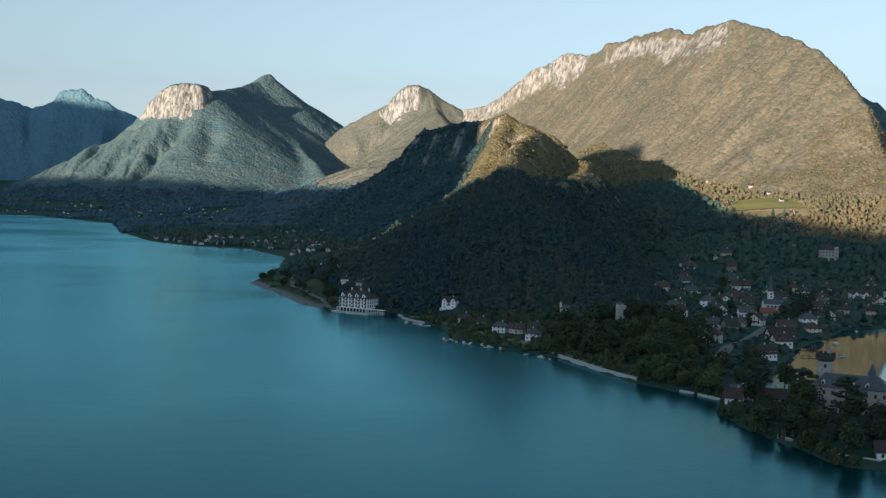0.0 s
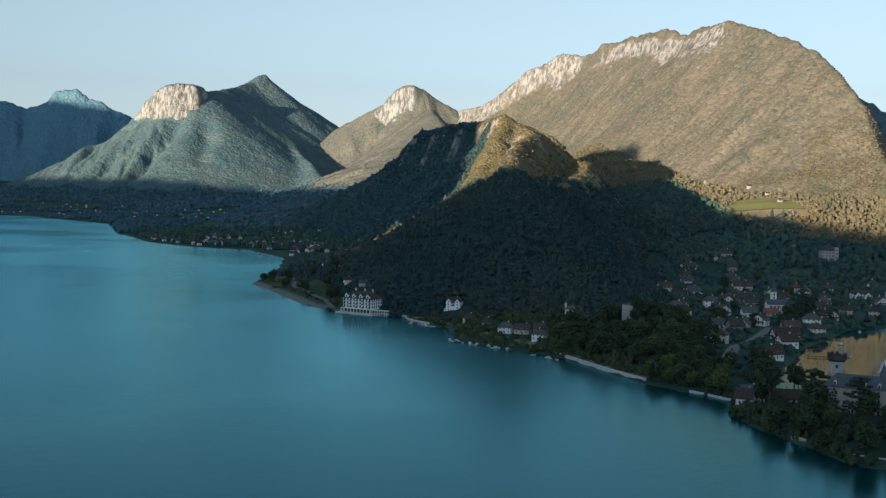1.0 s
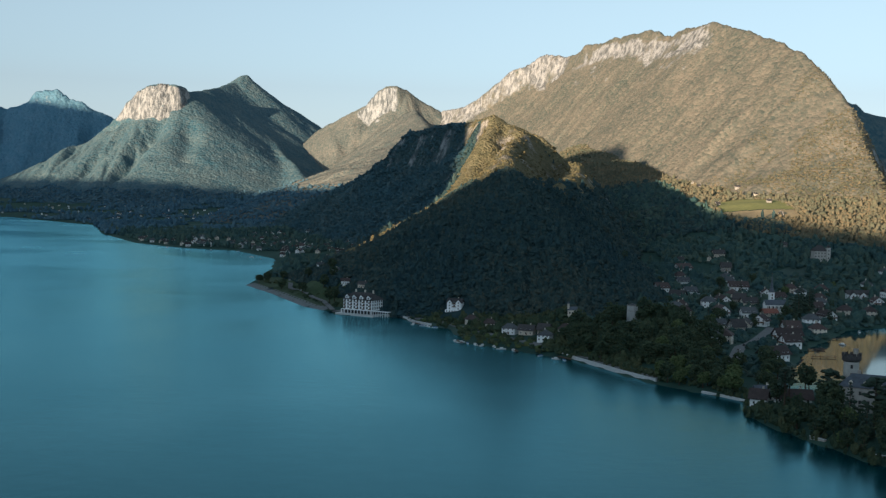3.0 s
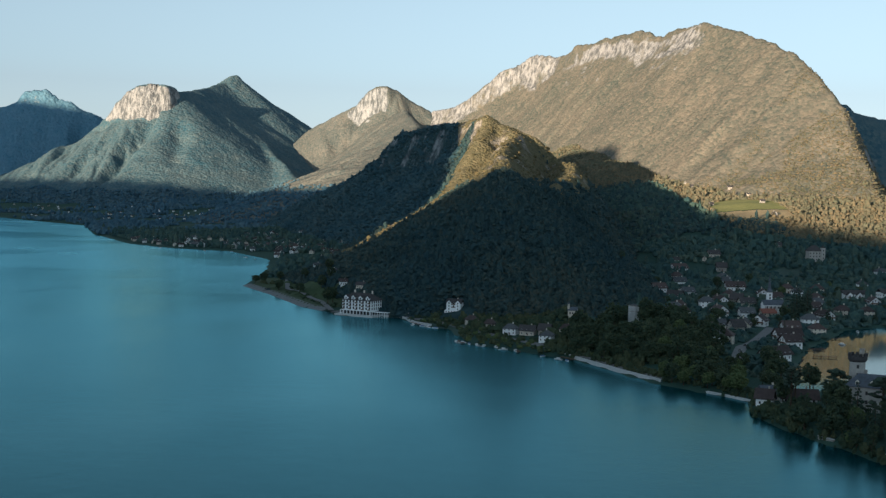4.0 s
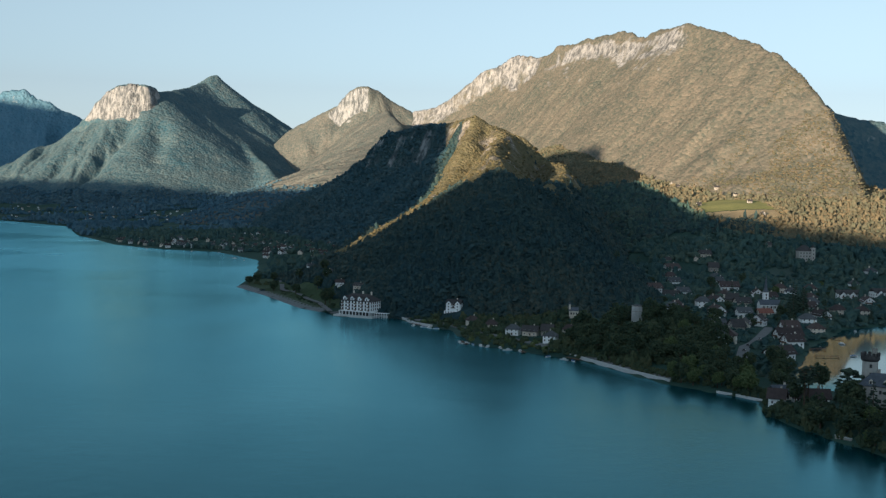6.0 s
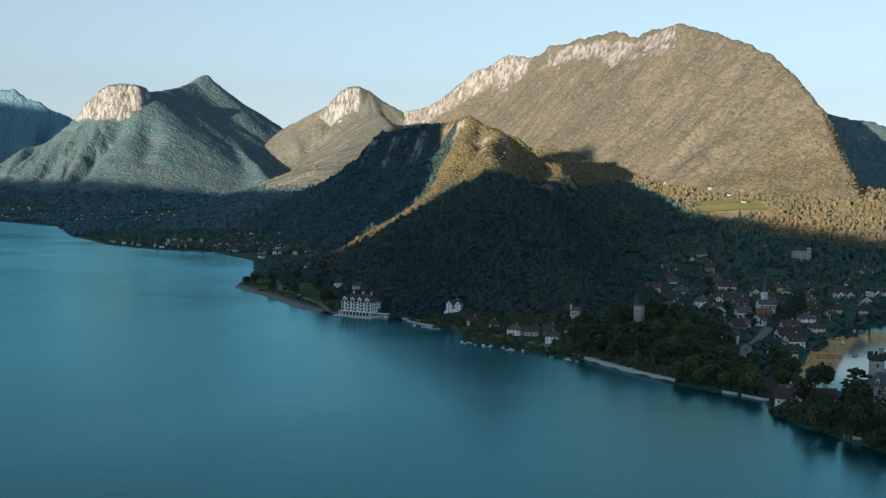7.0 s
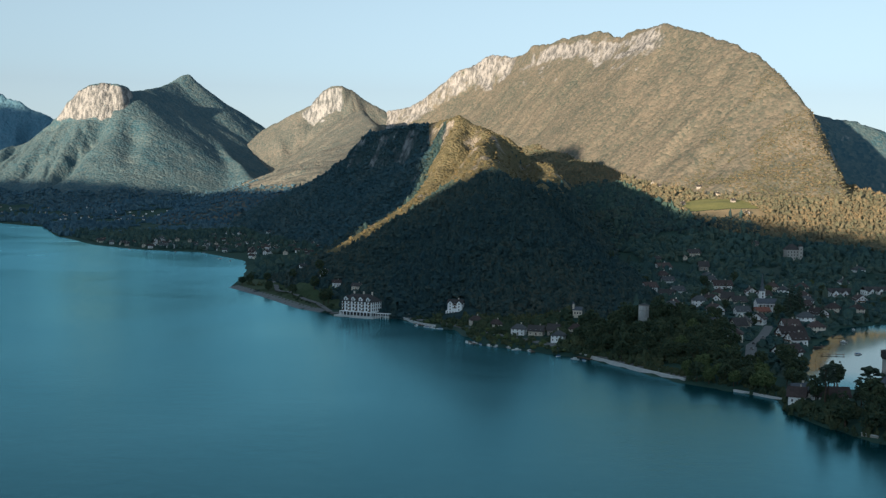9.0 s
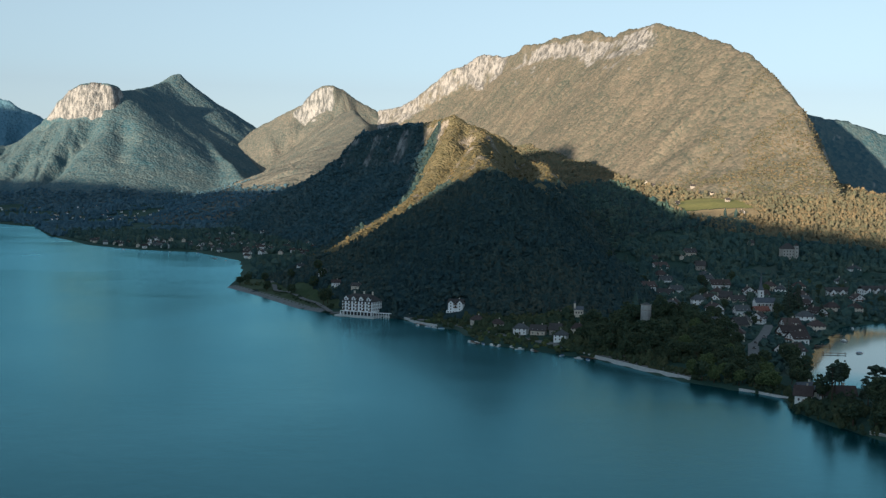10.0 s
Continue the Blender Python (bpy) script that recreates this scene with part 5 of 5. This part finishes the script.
def broadleaf(label, height, radius, material, seed, n=190):
    rng = np.random.default_rng(seed)
    t = thing("tree", label, "tree", "lakeside trees")
    part("trunk", trunk_mesh(height * 0.5, radius * 0.075 + 0.1, 3, 6, rng), BARK, t)
    cs, rs = [], []
    for i in range(n):
        d = rng.normal(size=3)
        d /= np.linalg.norm(d)
        q = rng.uniform(0.55, 0.95)
        wob = 1 + 0.18 * math.sin(3 * math.atan2(d[1], d[0]) + seed)
        cs.append((d[0] * radius * q * wob, d[1] * radius * q * wob, height * 0.6 + d[2] * height * 0.36 * q))
        rs.append(radius * rng.uniform(0.08, 0.19))
    part("crown", clumps(rng, cs, rs, material, 0.85, 0.65), None, t)
    return t


def fir(label, height, radius, seed):
    rng = np.random.default_rng(seed)
    t = thing("tree", label, "tree", "lakeside trees")
    part("trunk", trunk_mesh(height * 0.9, radius * 0.08, 0.4, 0, rng), BARK, t)
    cs, rs = [], []
    for i in range(13):
        k = i / 13
        r = radius * (1 - k) ** 0.85
        for j in range(max(3, int(7 * (1 - k)))):
            a = j * 2 * math.pi / max(3, int(7 * (1 - k))) + i * 0.9 + rng.random() * 0.5
            cs.append((r * 0.72 * math.cos(a), r * 0.72 * math.sin(a), height * (0.1 + 0.88 * k) + rng.uniform(-0.3, 0.3)))
            rs.append(max(0.35, r * 0.42) * rng.uniform(0.75, 1.25))
    part("crown", clumps(rng, cs, rs, NEEDLE, 0.6, 0.4), None, t)
    return t


def cedar(label, height, radius, seed, bare=0.3):
    """A tall trunk with flat plates of needles."""
    rng = np.random.default_rng(seed)
    t = thing("tree", label, "tree", "lakeside trees")
    part("trunk", trunk_mesh(height * 0.92, 0.55, 1.2, 5, rng, 0.2), BARK, t)
    cs, rs = [], []
    for i in range(9):
        k = bare + (1 - bare) * (i + rng.random() * 0.6) / 9
        spread = radius * (1.05 - 0.55 * (k - bare) / (1 - bare))
        for j in range(7):
            a, q = rng.uniform(0, 6.28), spread * rng.uniform(0.3, 0.95)
            cs.append((q * math.cos(a), q * math.sin(a), height * k + rng.uniform(-0.4, 0.4)))
            rs.append(radius * rng.uniform(0.16, 0.3))
    part("crown", clumps(rng, cs, rs, NEEDLE, 0.42, 0.4), None, t)
    return t


OAKS = [broadleaf("dark green broadleaf tree with an uneven crown", 12, 4.6, LEAF, 21), broadleaf("tall dark broadleaf tree with dense crown", 15, 5.0, LEAF, 22),
        broadleaf("round-headed green tree with short trunk", 10, 4.4, LEAF, 23), broadleaf("narrow dark green tree with upright crown", 13, 3.2, LEAF, 24, 95)]
PALE = [broadleaf("pale green lakeside willow with a loose crown", 12, 5.0, WILLOW, 31), broadleaf("yellowish green tree by the water", 10, 4.0, WILLOW, 32)]
FIRS = [fir("dark pointed fir beside the water", 17, 3.6, 41), fir("slim dark fir among the houses", 14, 2.6, 42)]
CEDARS = [cedar("dark spreading cedar with flat plates of needles", 19, 8.0, 51, 0.22), cedar("tall pine with a bare trunk and high crown", 19, 5.0, 52, 0.6)]
used_kinds = set()


def plant(kind, x, y, size=1.0, sink=0.1):
    z = from_terrain(x, y)
    m = pose(x, y, z - sink, 0, 0, pick.uniform(0, 360))
    if kind not in used_kinds:
        used_kinds.add(kind)
        kind.matrix_basis = m
        return kind
    c = copy_thing(kind, m)
    c.scale = (size, size, size * pick.uniform(0.9, 1.12))
    return c


def keep_off(x, y, gap):
    near = [(169, 567, 17), (155, 580, 9), (122, 603, 9), (138, 601, 8), (127, 612, 6), (161, 488, 6), (88, 822, 8), (84, 809, 9), (80, 797, 8), (77, 786, 6), (116, 596, 10), (110, 584, 6), (136, 591, 6), (130, 587, 5)]
    if by_street(x, y, 8.0) or (111 < x < 141 and 550 < y < 588) or (146 < x < 176 and y < 497):
        return False
    return all(math.hypot(x - a, y - b) > r for a, b, r in near) and all(math.hypot(x - a, y - b) > gap for a, b in planted) \
        and bool(clear_of_houses(np.array([x]), np.array([y]), 8.0)[0] or math.hypot(x - 86, y - 818) < 20)


planted = []


def grove(count, inside, x0, x1, y0, y1, gap, kinds, weights, small=0.75, large=1.2):
    done, tries = 0, 0
    while done < count and tries < 14000:
        tries += 1
        x, y = pick.uniform(x0, x1), pick.uniform(y0, y1)
        if keep_off(x, y, gap) and inside(x, y, float(shore_distance(np.array([x]), np.array([y]))[0])):
            planted.append((x, y))
            plant(pick.choices(kinds, weights)[0], x, y, pick.uniform(small, large))
            done += 1


# single trees first: cedars and pines on the spit, the pale trees along its neck
for kind, x, y, size in ((CEDARS[0], 150, 578, 1.0), (CEDARS[0], 160, 545, 1.05), (CEDARS[1], 134, 591, 1.0), (CEDARS[1], 130, 584, 0.92), (FIRS[0], 147, 516, 0.95), (FIRS[0], 141, 527, 0.7),
                         (OAKS[2], -240, 1268, 0.7), (OAKS[0], -234, 1282, 0.62), (OAKS[2], -242, 1290, 0.66), (OAKS[3], 130, 560, 1.0), (OAKS[3], 138, 549, 0.95), (PALE[1], 145, 535, 0.9), (OAKS[3], 127, 548, 0.8), (FIRS[1], 243, 1018, 1.25), (FIRS[1], 249, 1008, 1.3), (FIRS[0], 254, 1016, 1.2), (FIRS[0], 258, 1032, 1.7), (FIRS[0], 263, 1040, 1.6), (FIRS[0], 266, 1028, 1.45), (FIRS[0], 270, 1044, 1.5), (FIRS[0], 282, 1080, 1.3), (FIRS[1], 286, 1088, 1.4)):
    planted.append((x, y))
    plant(kind, x, y, size)
grove(14, lambda x, y, d: 4 < d < 14, 84, 120, 630, 690, 5.5, PALE + OAKS[:1], (3, 2, 1), 0.8, 1.05)
grove(86, lambda x, y, d: d > 9 and ((x - 72) / 72) ** 2 + ((y - 795) / 75) ** 2 < 1 and x > 42 and math.hypot(x - 168, y - 800) > 12, -5, 165, 715, 870, 6.8, OAKS + PALE[1:], (4, 3, 4, 2, 0.5), 0.85, 1.3)
grove(40, lambda x, y, d: d > 4 and abs(x - 150 - (y - 738) * 0.27) > 6, 92, 165, 640, 765, 6.0, OAKS + PALE + FIRS[1:], (4, 4, 3, 2, 1, 1, 0.6), 0.7, 1.1)
grove(74, lambda x, y, d: d > 1.3 and y < 600 and (y < 545 or x < 150), 106, 200, 466, 600, 3.9, OAKS + PALE[1:] + FIRS, (3, 4, 2, 6, 0.7, 1.2, 1.0), 0.6, 1.2)
grove(12, lambda x, y, d: 12 < d < 60, -245, -140, 1060, 1330, 8.0, OAKS, (3, 2, 3, 1), 0.8, 1.1)
grove(58, lambda x, y, d: 8 < d < 280, 130, 400, 830, 1260, 7.0, OAKS + PALE[1:] + FIRS, (4, 2, 4, 2, 1, 1.0, 1.6), 0.55, 1.05)


def shrubs(name, label, count, inside, x0, x1, y0, y1, size, material, seed, tall=1.1):
    """Garden bushes, too many to count."""
    rng = np.random.default_rng(seed)
    x, y = rng.uniform(x0, x1, count), rng.uniform(y0, y1, count)
    ok = inside(x, y, shore_distance(x, y)) & clear_of_houses(x, y, 6.5) & ~((x > 148) & (x < 176) & (y < 492)) & (np.hypot(x - 120, y - 600) > 7.5) & ~by_street(x, y, 5.5)
    x, y = x[ok], y[ok]
    r = size * rng.uniform(0.5, 1.4, len(x))
    co, f = crowns(rng, x, y, ground_height(x, y), r, r * tall * rng.uniform(0.7, 1.5, len(x)), 2 if count < 3000 else 1, 0.6)
    return tagged(new(name, joined(name, co, f, material, True)), label, "shrubs", "", "stuff")


shrubs("garden_shrubs", "yellow-green garden shrubs and hedges along the lakeside", 330, lambda x, y, d: (d > 1) & (d < 34), -70, 60, 760, 960, 1.5, WILLOW, 61)
shrubs("garden_shrubs", "dark green garden bushes and hedges along the lakeside", 900, lambda x, y, d: (d > 1) & (d < 40), -75, 60, 760, 975, 1.7, LEAF, 66)
shrubs("garden_shrubs", "dark bushes and young trees between the lake road and the hill", 1500, lambda x, y, d: (d > 16) & (d < 95) & (np.hypot(x + 32, y - 972) > 9), -95, 62, 870, 1030, 2.3, LEAF, 68, 1.5)
shrubs("point_shrubs", "dark hedge between the bank and the road on the point", 420, lambda x, y, d: (d > 10) & (d < 17), -215, -130, 1035, 1175, 1.0, LEAF, 69, 1.2)
shrubs("shore_shrubs", "dark bushes along the spit's bank", 2400, lambda x, y, d: (d > -1.0) & (d < 6), 95, 215, 455, 640, 1.1, LEAF, 62, 2.2)
shrubs("shore_shrubs", "bushes along the wooded bank below the knoll", 1800, lambda x, y, d: (d > 5) & (d < 16), 30, 125, 620, 790, 1.2, LEAF, 63, 1.5)
shrubs("bank_shrubs", "dark bushes between the old walls on the spit", 170, lambda x, y, d: d > 2, 111, 141, 550, 590, 1.7, LEAF, 67, 1.4)
shrubs("village_shrubs", "hedges and fruit trees between the village houses", 6000, lambda x, y, d: (d > 2) & (d < 330) & (hill_height(x, y) < ground_height(x, y)), 110, 430, 690, 1400, 2.6, WOODS, 64)
shrubs("point_shrubs", "bushes on the grassy point", 700, lambda x, y, d: (d > 16) & (d < 62) & (fbm(x / 30, y / 30, 2, 210) > 0.0), -260, -130, 1040, 1400, 2.2, LEAF, 65)


# ---- roads, walls and the promenade ----
def ribbon(name, points, width, material, label, category, lift=0.12, edge=None, over=0.45):
    """A strip of road over the ground along a line; edge: the height of its lake side above the water, for sloping banks."""
    pts = []
    for (ax, ay), (bx, by) in zip(points, points[1:]):
        n = max(2, int(math.hypot(bx - ax, by - ay) / 4))
        pts += [(ax + (bx - ax) * i / n, ay + (by - ay) * i / n) for i in range(n)]
    pts.append(points[-1])
    bm, rows = bmesh.new(), []
    for i, (x, y) in enumerate(pts):
        a, b = pts[max(0, i - 1)], pts[min(len(pts) - 1, i + 1)]
        ux, uy = b[0] - a[0], b[1] - a[1]
        ln = math.hypot(ux, uy)
        nx, ny = -uy / ln, ux / ln
        row = []
        side = np.array([-0.5, 0.0, 0.5]) * width
        level = np.maximum(ground_height(x + nx * side, y + ny * side), hill_height(x + nx * side, y + ny * side)) + over - 0.45
        for k, s in enumerate((-0.5, 0.0, 0.5)):
            px, py = x + nx * width * s, y + ny * width * s
            g = level[k]
            row.append(bm.verts.new((px, py, max(g, 0.9) + lift if edge is None else edge[k])))
        rows.append(row)
    if over > 0.5:
        levels = [[v.co.z for v in r] for r in rows]
        for i, r in enumerate(rows):
            near = levels[max(0, i - 5):i + 6]
            for k in range(3):
                r[k].co.z = sum(q[1] for q in near) / len(near)
    for r, q in zip(rows, rows[1:]):
        for k in range(2):
            bm.faces.new((r[k], r[k + 1], q[k + 1], q[k]))
    top = bmesh.ops.extrude_face_region(bm, geom=list(bm.faces))["geom"]
    bmesh.ops.translate(bm, vec=(0, 0, -0.5), verts=[v for v in top if isinstance(v, bmesh.types.BMVert)])
    bmesh.ops.recalc_face_normals(bm, faces=bm.faces)
    me = bpy.data.meshes.new(name)
    bm.to_mesh(me)
    bm.free()
    me.materials.append(material)
    return tagged(new(name, me), label, category, "", "structure")


ribbon("road_lake", [(-135, 1012), (-92, 1008), (-62, 965), (-38, 935), (-8, 872), (34, 790), (52, 764), (86, 681)], 6, ROAD, "grey lakeside road", "road")
ribbon("road_village", [(214, 945), (191, 885), (173, 840), (157, 800), (148, 770), (137, 734)], 7, ROAD, "pale grey village street", "road")
ribbon("road_point", [(-135, 1012), (-150, 1075), (-172, 1130), (-196, 1190), (-206, 1260), (-200, 1330)], 4.5, ROAD, "pale road along the point", "road", 0.9, None, 0.9)
ribbon("promenade", [(-249, 1262), (-207, 1171), (-161, 1056), (-141, 1028)], 11, BANK, "sloping stone bank along the point", "bank", 0, (-0.3, 1.3, 2.1))


def sea_wall(points, height, thick, label, material):
    """A run of wall with a coping, part by part."""
    w = thing("sea_wall", label, "wall", "lakeside walls")
    for (ax, ay), (bx, by) in zip(points, points[1:]):
        ln, turn = math.hypot(bx - ax, by - ay), math.degrees(math.atan2(by - ay, bx - ax))
        part("wall", boxed((ax + bx) / 2, (ay + by) / 2, -2.0, ln + 0.2, thick, height + 2, turn), material, w)
        part("coping", boxed((ax + bx) / 2, (ay + by) / 2, height, ln + 0.3, thick + 0.3, 0.25, turn), CONCRETE, w)
    return w


sea_wall([(38, 778), (47, 757), (66, 711), (83, 677)], 2.1, 1.0, "long pale retaining wall beside the lake road", CONCRETE)
sea_wall([(103, 647), (113, 634), (122, 619)], 0.9, 1.6, "white-topped wall along the neck of the spit", CONCRETE)
sea_wall([(122, 568), (127, 559), (134, 548)], 2.4, 1.0, "old stone landing wall on the spit", STONE)
sea_wall([(127, 528), (131, 520)], 2.0, 1.0, "short stone bank wall under the trees", STONE)
sea_wall([(141, 493), (150, 487), (157, 483)], 2.2, 0.9, "low stone wall in front of the gatehouse", STONE)
sea_wall([(-90, 989), (-76, 985), (-63, 945), (-50, 928)], 1.7, 1.0, "low quay wall east of the hotel", CONCRETE)


# ---- boats, jetties and cars ----
def boat(label, L, cover):
    b = thing("boat", label, "boat", "boats on the lake")
    bm = bmesh.new()
    rows = []
    for i in range(7):
        k = i / 6
        w = L * 0.17 * (1 - max(0, (k - 0.45) / 0.55) ** 2) + 0.02
        rows.append([bm.verts.new((L * (k - 0.5), s * w, z)) for s, z in ((-1, 0.55), (-0.6, -0.15), (0.6, -0.15), (1, 0.55))])
    for r, q in zip(rows, rows[1:]):
        for k in range(4):
            bm.faces.new((r[k], r[(k + 1) % 4], q[(k + 1) % 4], q[k]))
    bm.faces.new(rows[0])
    part("hull", bm, HULL, b)
    if cover == "canvas":
        g = prism([(-L * 0.15, 0.5), (-L * 0.1, 1.0), (L * 0.1, 1.0), (L * 0.15, 0.5)], -L * 0.42, L * 0.2)
        part("canvas_cover", g, COVER, b, "blue canvas cover")
    else:
        part("cabin", boxed(-L * 0.05, 0, 0.5, L * 0.36, L * 0.2, 0.9, bevel=0.12), HULL, b)
        part("windscreen", boxed(L * 0.14, 0, 0.75, 0.06, L * 0.18, 0.5), PANE, b)
        part("motor", boxed(-L * 0.53, 0, 0.1, 0.35, 0.4, 0.9, bevel=0.05), RUBBER, b)
    return b


BOATS = [boat("white motor boat moored by the shore", 6.5, "cabin"), boat("small white boat under a blue canvas cover", 5.0, "canvas")]
MOORINGS = [(-64, 935), (-57, 927), (-52, 921), (-47, 917), (-31, 838), (-27, 833), (-22, 827), (-17, 822), (-12, 818), (0, 803), (8, 797), (24, 774), (33, 762), (38, 757), (-4, 812),
            (246, 872), (284, 952), (232, 806), (318, 950), (-310, 1690), (-330, 1730), (-420, 1880), (-375, 1868), (-500, 1930)]
for i, (x, y) in enumerate(MOORINGS):
    m = pose(x, y, 0.05, 0, 0, pick.uniform(0, 360))
    if i < 2:
        BOATS[i].matrix_basis = m
    else:
        copy_thing(BOATS[pick.randrange(2)], m)


def jetty(x, y, turn, L, w=2.2):
    j = thing("jetty", "wooden jetty on posts with weathered planks", "jetty", "jetties", pose(x, y, 0, 0, 0, turn))
    n = int(L / 1.6)
    for i in range(n):
        part("plank", boxed((i + 0.5) * L / n, 0, 0.75, L / n - 0.08, w, 0.12), TIMBER, j)
    for i in range(0, n, 3):
        for s in (-1, 1):
            part("post", tube(bmesh.new(), (i + 0.5) * L / n, s * w * 0.45, -1.5, 0.13, 0.11, 2.9, 6), TIMBER, j)
    return j


for x, y, turn, L in ((-66, 946, -60, 14), (-30, 842, -75, 16), (8, 801, -80, 12), (36, 771, -60, 14), (212, 838, 0, 12), (204, 800, -5, 16), (248, 903, -10, 9), (-322, 1745, 190, 20)):
    jetty(x, y, turn, L)


def car():
    c = thing("car", "parked car on the gravel by the houses", "car", "parked cars")
    part("body", boxed(0, 0, 0.35, 4.3, 1.75, 0.65, bevel=0.15), CARPAINT, c)
    part("cabin", boxed(-0.2, 0, 0.98, 2.4, 1.55, 0.52, bevel=0.2), PANE, c)
    for x in (-1.35, 1.35):
        for s in (-0.85, 0.85):
            part("wheel", tube(bmesh.new(), x, s - 0.1, 0.32, 0.32, 0.32, 0.2, 10, (-90, 0, 0)), RUBBER, c)
    return c


CAR = car()
for i, (x, y, turn) in enumerate(((184, 553, 20), (189, 550, 20), (-20, 884, -65), (-2, 855, -60), (10, 832, -60), (185, 866, 68), (179, 850, 68), (164, 818, 65), (152, 782, 65), (-80, 1000, -40), (-70, 984, -50), (60, 752, -70))):
    m = pose(x, y, from_terrain(x, y) + 0.15, 0, 0, turn)
    if i == 0:
        CAR.matrix_basis = m
    else:
        copy_thing(CAR, m)
